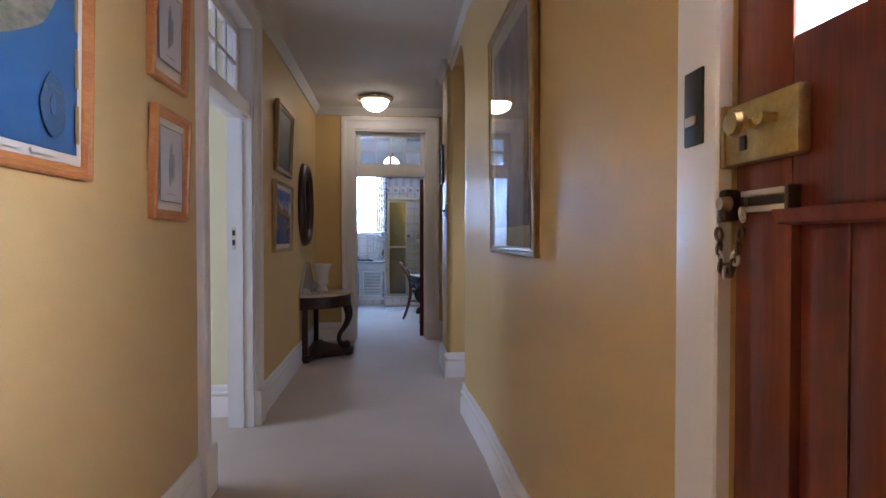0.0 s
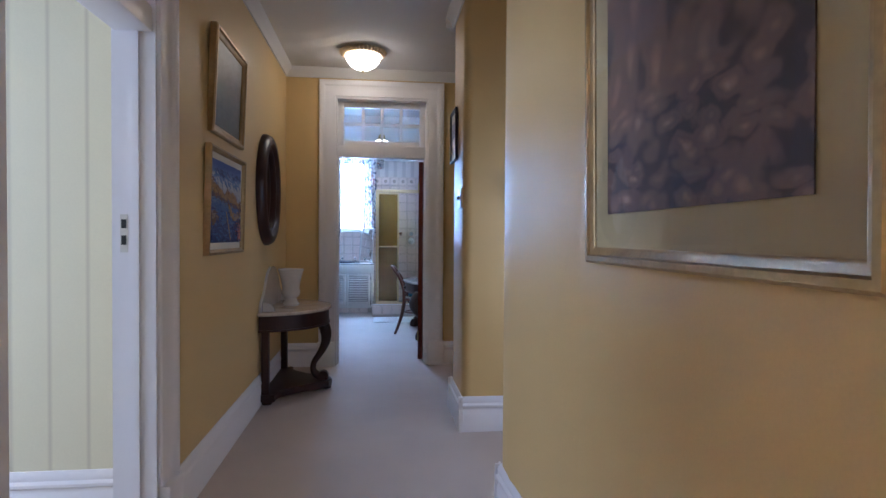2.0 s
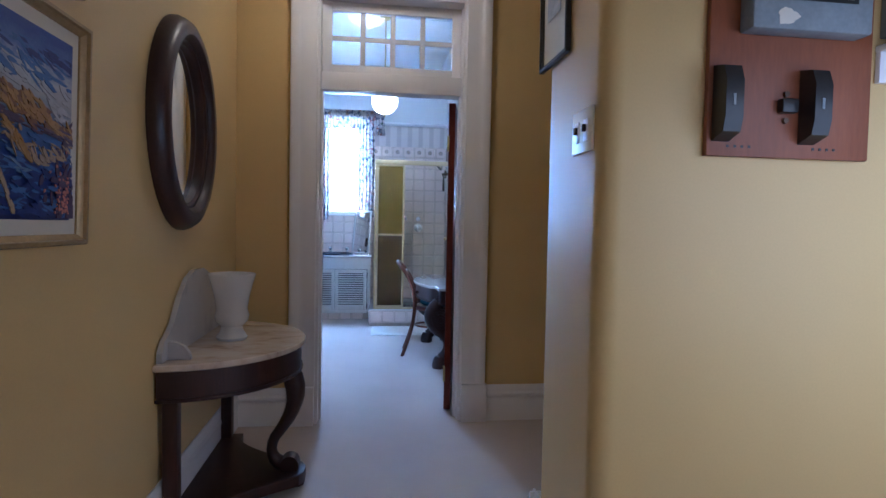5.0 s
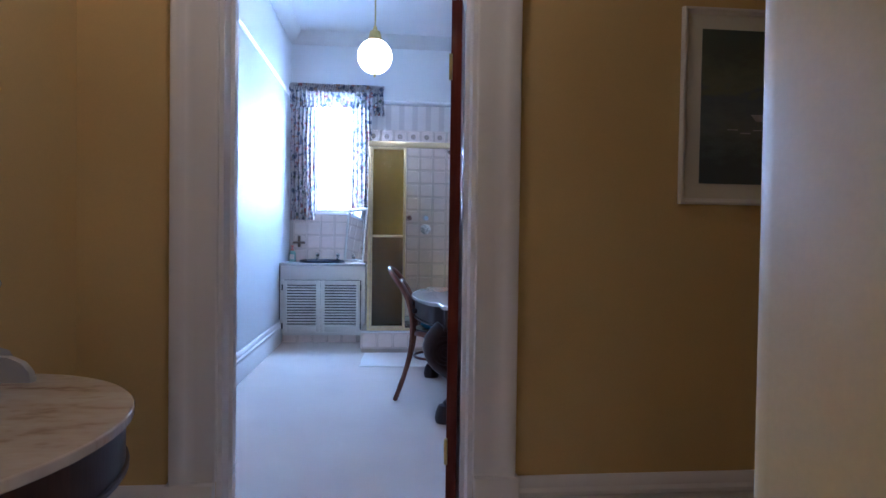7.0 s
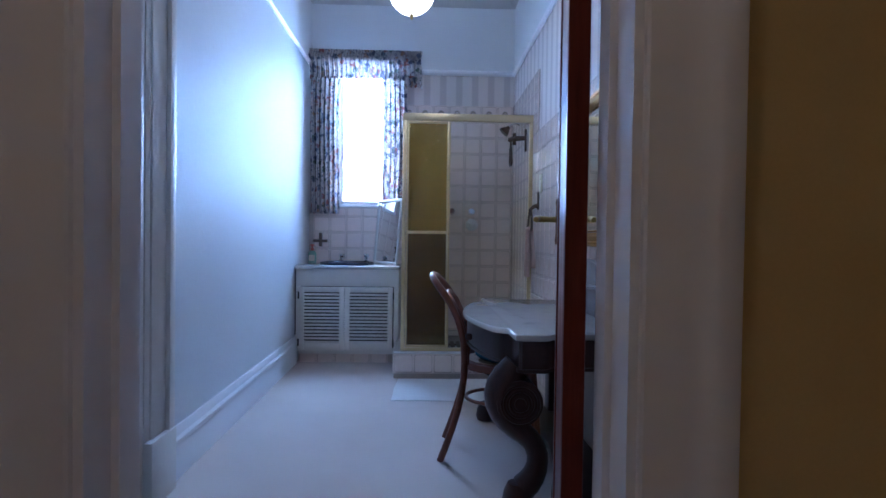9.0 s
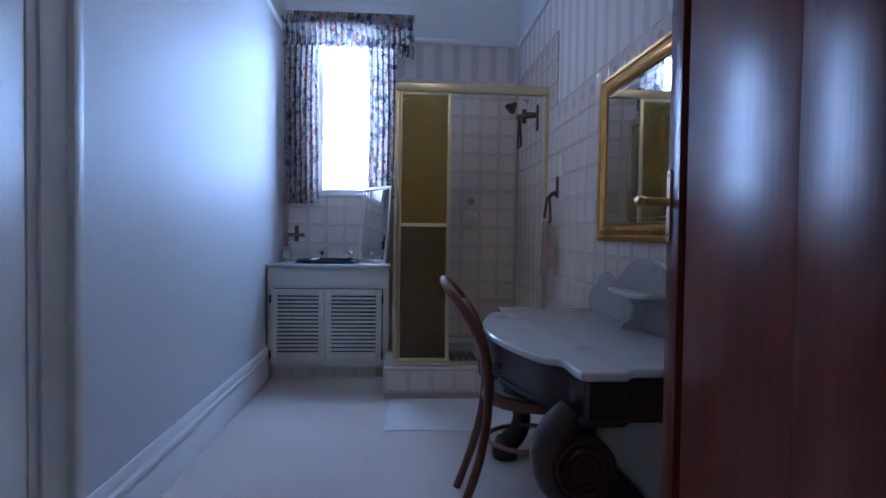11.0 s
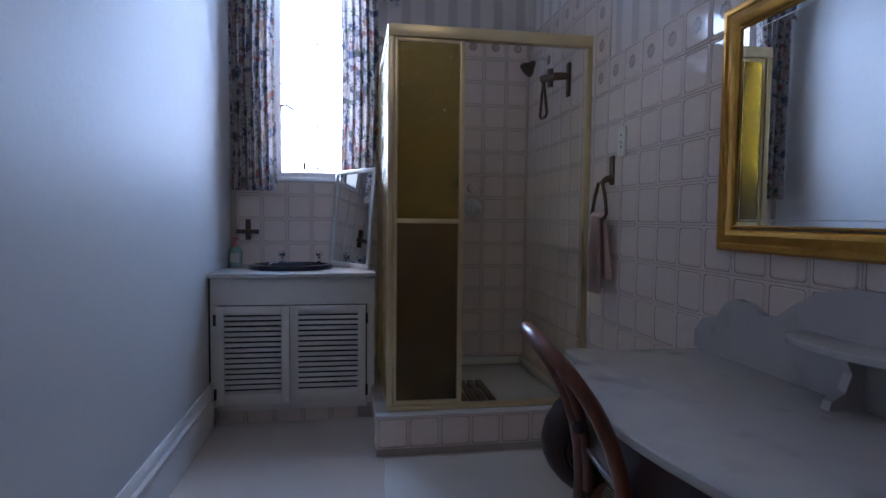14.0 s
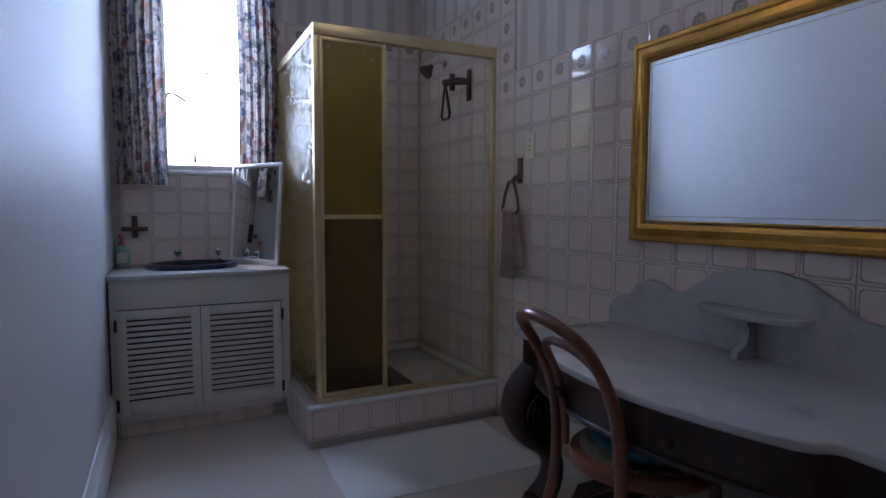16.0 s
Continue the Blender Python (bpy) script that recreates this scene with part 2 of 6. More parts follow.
M["paper_x"] = striped("striped_wallpaper_x", (0.69, 0.62, 0.57), (0.52, 0.45, 0.42), 0.15, 0.06, 0)
M["paper_y"] = striped("striped_wallpaper_y", (0.69, 0.62, 0.57), (0.52, 0.45, 0.42), 0.15, 0.06, 1)
M["paper_room"] = striped("pale_striped_wallpaper", (0.74, 0.70, 0.50), (0.58, 0.53, 0.38), 0.158, 0.014, 0)


def floral(name):
    """Printed cotton: small flowers and leaves on pale cloth, let through by daylight."""
    m = shader(name, (0.5, 0.46, 0.42), 0.9, vary=0.1, scale=11, fine=260, bump=0.2, spec=0.1)
    nt = m.node_tree
    p = nt.nodes["Principled BSDF"]
    tc = [n for n in nt.nodes if n.bl_idname == "ShaderNodeTexCoord"][0]
    wob = nt.nodes.new("ShaderNodeTexNoise")
    wob.inputs["Scale"].default_value = 34
    nt.links.new(tc.outputs["Object"], wob.inputs["Vector"])
    push = nt.nodes.new("ShaderNodeVectorMath")
    push.operation = "MULTIPLY_ADD"
    push.inputs[1].default_value = (0.075, 0.075, 0.075)
    nt.links.new(wob.outputs["Color"], push.inputs[0])
    nt.links.new(tc.outputs["Object"], push.inputs[2])
    v = nt.nodes.new("ShaderNodeTexVoronoi")
    v.inputs["Scale"].default_value = 21
    nt.links.new(push.outputs[0], v.inputs["Vector"])
    hue = nt.nodes.new("ShaderNodeValToRGB")
    hue.color_ramp.interpolation = "CONSTANT"
    cols = [(0.0, (0.14, 0.15, 0.20)), (0.22, (0.62, 0.57, 0.54)), (0.36, (0.38, 0.17, 0.15)), (0.50, (0.62, 0.55, 0.51)),
            (0.66, (0.17, 0.20, 0.16)), (0.78, (0.46, 0.30, 0.21)), (0.9, (0.20, 0.22, 0.30))]
    hue.color_ramp.elements[0].color = (*cols[0][1], 1)
    hue.color_ramp.elements[1].position, hue.color_ramp.elements[1].color = cols[1][0], (*cols[1][1], 1)
    for pos, col in cols[2:]:
        hue.color_ramp.elements.new(pos).color = (*col, 1)
    sep = nt.nodes.new("ShaderNodeSeparateColor")
    nt.links.new(v.outputs["Color"], sep.inputs[0])
    nt.links.new(sep.outputs[0], hue.inputs["Fac"])
    fall = nt.nodes.new("ShaderNodeMapRange")
    fall.inputs["From Min"].default_value, fall.inputs["From Max"].default_value = 0.42, 0.62
    nt.links.new(v.outputs["Distance"], fall.inputs["Value"])
    mix = nt.nodes.new("ShaderNodeMix")
    mix.data_type = "RGBA"
    mix.inputs[7].default_value = (0.64, 0.59, 0.56, 1)
    nt.links.new(fall.outputs["Result"], mix.inputs[0])
    nt.links.new(hue.outputs["Color"], mix.inputs[6])
    sprig = nt.nodes.new("ShaderNodeTexNoise")
    sprig.inputs["Scale"].default_value, sprig.inputs["Detail"].default_value = 42, 3
    nt.links.new(push.outputs[0], sprig.inputs["Vector"])
    leaf = nt.nodes.new("ShaderNodeMapRange")
    leaf.inputs["From Min"].default_value, leaf.inputs["From Max"].default_value = 0.57, 0.63
    nt.links.new(sprig.outputs["Fac"], leaf.inputs["Value"])
    both = nt.nodes.new("ShaderNodeMix")
    both.data_type = "RGBA"
    both.inputs[7].default_value = (0.22, 0.23, 0.28, 1)
    nt.links.new(leaf.outputs["Result"], both.inputs[0])
    nt.links.new(mix.outputs[2], both.inputs[6])
    mix = both
    nt.links.new(mix.outputs[2], p.inputs["Base Color"])
    tr = nt.nodes.new("ShaderNodeBsdfTranslucent")
    nt.links.new(mix.outputs[2], tr.inputs["Color"])
    ms = nt.nodes.new("ShaderNodeMixShader")
    ms.inputs[0].default_value = 0.32
    nt.links.new(p.outputs[0], ms.inputs[1])
    nt.links.new(tr.outputs[0], ms.inputs[2])
    nt.links.new(ms.outputs[0], nt.nodes["Material Output"].inputs["Surface"])
    return m


M["floral"] = floral("floral_curtain_cloth")


def painted(name, stops, axis=2, low=-0.5, high=0.5, wobble=0.25, scale=6.0):
    """A painting: bands of colour up the canvas, broken up by brush noise."""
    m = bpy.data.materials.new(name)
    m.use_nodes = True
    nt = m.node_tree
    p = nt.nodes["Principled BSDF"]
    p.inputs["Roughness"].default_value = 0.45
    tc = nt.nodes.new("ShaderNodeTexCoord")
    sep = nt.nodes.new("ShaderNodeSeparateXYZ")
    nt.links.new(tc.outputs["Object"], sep.inputs[0])
    rng = nt.nodes.new("ShaderNodeMapRange")
    rng.inputs["From Min"].default_value, rng.inputs["From Max"].default_value = low, high
    nt.links.new(sep.outputs[axis], rng.inputs["Value"])
    mp = nt.nodes.new("ShaderNodeMapping")
    mp.inputs["Scale"].default_value = (1, 1, 2.2)
    nt.links.new(tc.outputs["Object"], mp.inputs["Vector"])
    n = nt.nodes.new("ShaderNodeTexNoise")
    n.inputs["Scale"].default_value, n.inputs["Detail"].default_value = scale, 7
    n.inputs["Roughness"].default_value = 0.68
    nt.links.new(mp.outputs["Vector"], n.inputs["Vector"])
    off = nt.nodes.new("ShaderNodeMath")
    off.operation = "SUBTRACT"
    off.inputs[1].default_value = 0.5
    nt.links.new(n.outputs["Fac"], off.inputs[0])
    mul = nt.nodes.new("ShaderNodeMath")
    mul.operation = "MULTIPLY_ADD"
    mul.inputs[1].default_value = wobble * 2
    nt.links.new(off.outputs[0], mul.inputs[0])
    nt.links.new(rng.outputs["Result"], mul.inputs[2])
    r = nt.nodes.new("ShaderNodeValToRGB")
    r.color_ramp.elements[0].position, r.color_ramp.elements[0].color = stops[0][0], (*stops[0][1], 1)
    r.color_ramp.elements[1].position, r.color_ramp.elements[1].color = stops[1][0], (*stops[1][1], 1)
    for pos, col in stops[2:]:
        r.color_ramp.elements.new(pos).color = (*col, 1)
    nt.links.new(mul.outputs[0], r.inputs["Fac"])
    nt.links.new(r.outputs["Color"], p.inputs["Base Color"])
    return m


# ---- mesh helpers ----
def box(bm, x0, y0, z0, x1, y1, z1, bevel=0.0):
    vs = [bm.verts.new((x, y, z)) for z in (z0, z1) for x, y in ((x0, y0), (x1, y0), (x1, y1), (x0, y1))]
    a, b = vs[:4], vs[4:]
    fs = [bm.faces.new(a[::-1]), bm.faces.new(b)] + [bm.faces.new((a[i], a[(i + 1) % 4], b[(i + 1) % 4], b[i])) for i in range(4)]
    if bevel:
        es = list({e for f in fs for e in f.edges})
        bmesh.ops.bevel(bm, geom=es, offset=bevel, segments=2, affect="EDGES", profile=0.5)
    return bm


def B(*dims, bevel=0.0):
    return box(bmesh.new(), *dims, bevel=bevel)


def prism(bm, pts, axis, lo, hi):
    """A flat outline of (a, b) pairs pushed along an axis; a and b are the other two axes in order."""
    def place(a, b, c):
        v = [a, b]
        v.insert(axis, c)
        return v
    n = len(pts)
    r0 = [bm.verts.new(place(a, b, lo)) for a, b in pts]
    r1 = [bm.verts.new(place(a, b, hi)) for a, b in pts]
    for i in range(n):
        bm.faces.new((r0[i], r0[(i + 1) % n], r1[(i + 1) % n], r1[i]))
    bm.faces.new(r0[::-1])
    bm.faces.new(r1)
    bmesh.ops.recalc_face_normals(bm, faces=bm.faces)
    return bm


def moulding(bm, profile, a, b, out):
    """Sweep a closed profile of (out, up) straight from a to b; out is a level unit vector."""
    a, b, out = Vector(a), Vector(b), Vector(out)
    r0 = [bm.verts.new(a + out * o + Vector((0, 0, u))) for o, u in profile]
    r1 = [bm.verts.new(b + out * o + Vector((0, 0, u))) for o, u in profile]
    n = len(profile)
    for i in range(n):
        bm.faces.new((r0[i], r0[(i + 1) % n], r1[(i + 1) % n], r1[i]))
    bm.faces.new(r0[::-1])
    bm.faces.new(r1)
    bmesh.ops.recalc_face_normals(bm, faces=bm.faces)
    return bm


def tube(bm, path, radius, sides=10, closed=False, flat=1.0):
    """A round bar along a path; radius is a number or one per point."""
    pts = [Vector(p) for p in path]
    n = len(pts)
    rad = [radius] * n if isinstance(radius, (int, float)) else list(radius)
    rings, up = [], None
    for i, p in enumerate(pts):
        q0, q1 = (pts[i - 1], pts[(i + 1) % n]) if closed else (pts[max(i - 1, 0)], pts[min(i + 1, n - 1)])
        d = (q1 - q0).normalized()
        if up is None:
            up = d.orthogonal().normalized()
        up = (up - d * up.dot(d)).normalized()
        side = d.cross(up)
        rings.append([bm.verts.new(p + (up * math.cos(t) + side * math.sin(t) * flat) * rad[i])
                      for t in (2 * math.pi * k / sides for k in range(sides))])
    for i in range(n if closed else n - 1):
        r0, r1 = rings[i], rings[(i + 1) % n]
        for k in range(sides):
            bm.faces.new((r0[k], r0[(k + 1) % sides], r1[(k + 1) % sides], r1[k]))
    if not closed:
        bm.faces.new(rings[0][::-1])
        bm.faces.new(rings[-1])
    bmesh.ops.recalc_face_normals(bm, faces=bm.faces)
    return bm


def lathe(bm, profile, at=(0, 0, 0), sides=28, sx=1.0, sy=1.0):
    """Turn a profile of (radius, height) about an upright axis."""
    rings = []
    for r, z in profile:
        rings.append([bm.verts.new((at[0] + r * sx * math.cos(2 * math.pi * k / sides), at[1] + r * sy * math.sin(2 * math.pi * k / sides), at[2] + z))
                      for k in range(sides)])
    for r0, r1 in zip(rings, rings[1:]):
        for k in range(sides):
            bm.faces.new((r0[k], r0[(k + 1) % sides], r1[(k + 1) % sides], r1[k]))
    bm.faces.new(rings[0][::-1])
    bm.faces.new(rings[-1])
    bmesh.ops.remove_doubles(bm, verts=bm.verts, dist=1e-5)
    bmesh.ops.recalc_face_normals(bm, faces=bm.faces)
    return bm


def loop_frame(bm, outline, profile):
    """A frame round an outline in x, z that looks to -y: outline(inset) gives points, profile is (inset, out)."""
    rings = []
    for inset, out in profile:
        rings.append([bm.verts.new((x, -out, z)) for x, z in outline(inset)])
    n = len(rings[0])
    for r0, r1 in zip(rings, rings[1:] + rings[:1]):
        for k in range(n):
            bm.faces.new((r0[k], r0[(k + 1) % n], r1[(k + 1) % n], r1[k]))
    bmesh.ops.recalc_face_normals(bm, faces=bm.faces)
    return bm


def rect_outline(w, h):
    return lambda i: [(-w / 2 + i, -h / 2 + i), (w / 2 - i, -h / 2 + i), (w / 2 - i, h / 2 - i), (-w / 2 + i, h / 2 - i)]


def oval_outline(w, h, n=56):
    return lambda i: [((w / 2 - i) * math.cos(2 * math.pi * k / n), (h / 2 - i) * math.sin(2 * math.pi * k / n)) for k in range(n)]


def bez(p0, p1, p2, p3, n=10):
    out = []
    for k in range(n + 1):
        t = k / n
        out.append(tuple(((1 - t) ** 3) * a + 3 * t * (1 - t) ** 2 * b + 3 * t * t * (1 - t) * c + t ** 3 * d for a, b, c, d in zip(p0, p1, p2, p3)))
    return out


def mesh_of(name, bm, material, smooth=35):
    me = bpy.data.meshes.new(name)
    bm.normal_update()
    if smooth:
        for f in bm.faces:
            f.smooth = True
        for e in bm.edges:
            if len(e.link_faces) == 2:
                e.smooth = e.calc_face_angle(0) < radians(smooth)
    bm.to_mesh(me)
    bm.free()
    for m in (material if isinstance(material, (list, tuple)) else [material]):
        me.materials.append(m)
    return me


def part(name, bm, material, parent, label="", world=False):
    if world:
        root = parent
        while root.parent:
            root = root.parent
        bm.transform(root.matrix_basis.inverted())
    ob = new(name, mesh_of(name, bm, material))
    ob.parent = parent
    return tagged(ob, label)


def thing(name, at, label, category, group="", rz=0, rx=0):
    ob = new(name)
    ob.empty_display_size = 0.1
    ob.matrix_basis = pose(*at, rx, 0, rz)
    return tagged(ob, label, category, group)


def single(name, bm, material, label, category, group=""):
    return tagged(new(name, mesh_of(name, bm, material)), label, category, group)


def structure(name, bm, material, label=""):
    return tagged(new(name, mesh_of(name, bm, material)), label, kind="structure")


# ---- plan ----
WEST, EAST, END = -0.57, 0.90, 7.02            # hall walls and the wall at its end
BW, BE, BS, BN = -0.63, 1.27, 7.19, 11.48       # bathroom walls
HALL_H, BATH_H = 2.86, 3.33
DOOR_X0, DOOR_X1, HEAD = -0.11, 0.79, 2.03
PIER, ARCH0, BULGE = 0.85, 3.95, 0.866          # west face of the pier, south side of the arch and its face
SIDE_T = 0.155                                  # thickness of the side room's wall

def round_post(bm, x0, y0, x1, y1, z0, z1, r, n=7):
    """An upright block with rounded upright edges."""
    pts = []
    for cx, cy, a0 in ((x1 - r, y1 - r, 0), (x0 + r, y1 - r, 90), (x0 + r, y0 + r, 180), (x1 - r, y0 + r, 270)):
        for k in range(n + 1):
            a = radians(a0 + 90 * k / n)
            pts.append((cx + r * math.cos(a), cy + r * math.sin(a)))
    return prism(bm, pts, 2, z0, z1)


structure("floor", B(-3.6, -1.3, -0.12, 3.2, 11.7, 0.0), M["carpet"], "beige fitted carpet through hall and bathroom")

# hall, west wall with the side room's door and fanlight
bm = bmesh.new()
for y0, y1, z0, z1 in ((-1.2, 2.86, 0, 2.9), (3.82, END, 0, 2.9), (2.86, 3.82, 2.66, 2.9)):
    box(bm, WEST - SIDE_T, y0, z0, WEST, y1, z1)
structure("wall_west", bm, M["yellow"], "cream yellow painted hall wall")
# hall, east wall with the front door and the arch
bm = bmesh.new()
for y0, y1, z0, z1 in ((-1.2, 0.0, 0, 2.9), (0.80, ARCH0 - 0.2, 0, 2.9), (0.0, 0.80, 2.05, 2.9)):
    box(bm, EAST, y0, z0, EAST + 0.2, y1, z1)
round_post(bm, BULGE, ARCH0 - 0.2, EAST + 0.2, ARCH0, 0, 2.9, 0.03)
prism(bm, [(EAST, 3.05), (EAST + 0.05, 3.05), (EAST + 0.05, ARCH0 - 0.19), (BULGE, ARCH0 - 0.17), (BULGE + 0.008, ARCH0 - 0.3)], 2, 0, 2.9)
N_ARCH = 18
for k in range(N_ARCH):
    a0, a1 = ARCH0 + (5.03 - ARCH0) * k / N_ARCH, ARCH0 + (5.03 - ARCH0) * (k + 1) / N_ARCH
    h = [2.30 + 0.50 * math.sqrt(max(0.0, 1 - (min(a - 4.49, 0.0) / 0.54) ** 2)) for a in (a0, a1)]
    prism(bm, [(a0, h[0]), (a1, h[1]), (a1, 2.9), (a0, 2.9)], 0, BULGE + 0.004, EAST + 0.2)
structure("wall_east", bm, M["yellow"], "cream yellow hall wall with an arched opening")
structure("wall_pier", round_post(bmesh.new(), PIER, 5.05, 2.2, 5.57, 0, 2.9, 0.06), M["yellow"], "cream yellow pier beside the arch")
bm = bmesh.new()
box(bm, 3.1, 3.6, 0, 3.2, 5.42, 2.9)
box(bm, EAST + 0.2, ARCH0 - 0.2, 0, 3.1, ARCH0, 2.9)
box(bm, 2.2, 5.05, 0, 3.1, 5.2, 2.9)
structure("wall_recess", bm, M["yellow"], "cream yellow walls of the recess")
bm = bmesh.new()
box(bm, 2.95, 5.4, 0, 3.1, 7.2, 2.9)
box(bm, 2.35, 5.42, 0, 2.95, 5.57, 2.9)
structure("wall_cross_hall", bm, M["yellow"], "cream yellow walls of the cross hall")
structure("wall_south", B(-0.8, -1.3, 0, 1.1, -1.2, 2.9), M["yellow"], "cream yellow wall at the hall's start")
# end wall
bm = bmesh.new()
box(bm, WEST - 0.22, END, 0, DOOR_X0, BS, 3.5)
box(bm, DOOR_X1, END, 0, 3.1, BS, 3.5)
box(bm, DOOR_X0, END, 2.60, DOOR_X1, BS, 3.5)
structure("wall_end", bm, M["yellow"], "ochre yellow wall at the end of the hall")
structure("ceiling", B(-0.8, -1.3, HALL_H, 3.1, END, HALL_H + 0.1), M["ceiling"], "flat white plaster hall ceiling")

# side room
bm = bmesh.new()
box(bm, -3.6, 4.06, 0, WEST - SIDE_T, 4.25, 2.9)
structure("wall_side_room", bm, M["paper_room"], "pale green striped wallpaper with beaded lines")
bm = bmesh.new()
box(bm, -3.7, 1.3, 0, -3.6, 4.25, 2.9)
box(bm, -3.6, 1.3, 0, WEST - SIDE_T, 1.4, 2.9)
structure("wall_side_room_far", bm, M["paper_room"], "pale striped walls of the side room")
structure("ceiling_side_room", B(-3.7, 1.3, 2.86, WEST - SIDE_T, 4.25, 2.96), M["ceiling"], "white side room ceiling")

# bathroom shell
bm = bmesh.new()
box(bm, BW - 0.15, BS, 0, BW, BN + 0.2, 3.5)
structure("wall_bath_west", bm, M["bathwall"], "pale glossy painted bathroom wall")
bm = bmesh.new()
WX0, WX1, WZ0, WZ1 = -0.37, 0.15, 1.36, 2.60
box(bm, BW, BN, 0, WX0, BN + 0.2, 3.5)
box(bm, WX1, BN, 0, BE + 0.15, BN + 0.2, 3.5)
box(bm, WX0, BN, 0, WX1, BN + 0.2, WZ0)
box(bm, WX0, BN, WZ1, WX1, BN + 0.2, 3.5)
wall_north = structure("wall_north", bm, M["paper_x"], "window wall with tiles, striped wallpaper and white frieze")
wall_tiled = structure("wall_bath_east", B(BE, BS, 0, BE + 0.15, BN, 3.5), M["paper_y"], "tiled bathroom wall with striped wallpaper above")
structure("wall_bath_south", B(BW, BS, 0, DOOR_X0, BS + 0.012, 3.5), M["bathwall"], "pale painted wall beside the bathroom door")
structure("wall_bath_south_east", B(DOOR_X1, BS, 0, BE, BS + 0.012, 3.5), M["bathwall"], "pale painted wall behind the bathroom door")
structure("ceiling_bath", B(BW - 0.2, BS, BATH_H, BE + 0.2, BN + 0.2, BATH_H + 0.1), M["ceiling"], "white bathroom ceiling")
bm = bmesh.new()
box(bm, BW, BN - 0.006, 2.62, BE, BN, BATH_H)
box(bm, BE - 0.006, BS + 0.012, 2.62, BE, BN - 0.006, BATH_H)
box(bm, BW, BS + 0.012, 2.66, BW + 0.006, BN - 0.006, BATH_H)
structure("frieze", bm, M["frieze"], "white painted frieze above the picture rail")
bm = bmesh.new()
COVE = [(0, 0), (0, -0.12), (0.03, -0.11), (0.08, -0.06), (0.11, -0.02), (0.12, 0)]
moulding(bm, COVE, (BW, BN - 0.006, BATH_H), (BE, BN - 0.006, BATH_H), (0, -1, 0))
moulding(bm, COVE, (BE - 0.006, BS, BATH_H), (BE - 0.006, BN, BATH_H), (-1, 0, 0))
moulding(bm, COVE, (BW + 0.006, BS, BATH_H), (BW + 0.006, BN, BATH_H), (1, 0, 0))
structure("cornice_bath", bm, M["ceiling"], "white coved cornice")
RAIL = [(0, 0), (0.012, 0), (0.026, 0.014), (0.026, 0.03), (0.014, 0.045), (0, 0.055)]
bm = bmesh.new()
moulding(bm, RAIL, (BW, BN, 2.58), (BE, BN, 2.58), (0, -1, 0))
moulding(bm, RAIL, (BE, BS, 2.58), (BE, BN, 2.58), (-1, 0, 0))
moulding(bm, RAIL, (BW, BS, 2.62), (BW, BN, 2.62), (1, 0, 0))
structure("picture_rail", bm, M["white"], "cream painted picture rail")

SKIRT = [(0, 0), (0.022, 0), (0.022, 0.125), (0.015, 0.135), (0.015, 0.15), (0.026, 0.16), (0.026, 0.172), (0.016, 0.185), (0.016, 0.205), (0.006, 0.225), (0, 0.225)]
bm = bmesh.new()
for a, b, out in (((WEST, -1.2), (WEST, 2.70), (1, 0, 0)), ((WEST, 3.975), (WEST, END), (1, 0, 0)),
                  ((EAST, 0.95), (EAST, 3.1), (-1, 0, 0)), ((EAST, 3.1), (BULGE, ARCH0 + 0.026), (-1, 0, 0)), ((BULGE - 0.026, ARCH0), (1.1, ARCH0), (0, 1, 0)),
                  ((PIER - 0.026, 5.05), (2.2, 5.05), (0, -1, 0)), ((PIER, 5.024), (PIER, 5.596), (-1, 0, 0)), ((PIER - 0.026, 5.57), (2.35, 5.57), (0, 1, 0)),
                  ((WEST, END), (-0.27, END), (0, -1, 0)), ((0.955, END), (2.95, END), (0, -1, 0))):
    moulding(bm, SKIRT, (*a, 0), (*b, 0), out)
structure("baseboard", bm, M["white"], "tall white moulded skirting board")
bm = bmesh.new()
moulding(bm, SKIRT, (BW, 8.51, 0), (BW, 10.9, 0), (1, 0, 0))
structure("baseboard_bath", bm, M["white"], "tall pale moulded bathroom skirting")
bm = bmesh.new()
moulding(bm, SKIRT, (-3.6, 4.06, 0), (WEST - SIDE_T, 4.06, 0), (0, -1, 0))
structure("baseboard_side_room", bm, M["white"], "tall white skirting in the side room")
CORN = [(0, 0), (0, -0.09), (0.012, -0.09), (0.02, -0.075), (0.03, -0.045), (0.055, -0.02), (0.06, 0)]
bm = bmesh.new()
for a, b, out in (((WEST, -1.2), (WEST, END), (1, 0, 0)), ((EAST, -1.2), (EAST, 5.05), (-1, 0, 0)), ((PIER, 5.0), (PIER, 5.63), (-1, 0, 0)),
                  ((PIER - 0.06, 5.57), (2.95, 5.57), (0, 1, 0)), ((WEST, END), (2.95, END), (0, -1, 0))):
    moulding(bm, CORN, (*a, HALL_H), (*b, HALL_H), out)
structure("cornice", bm, M["ceiling"], "narrow white plaster cornice")


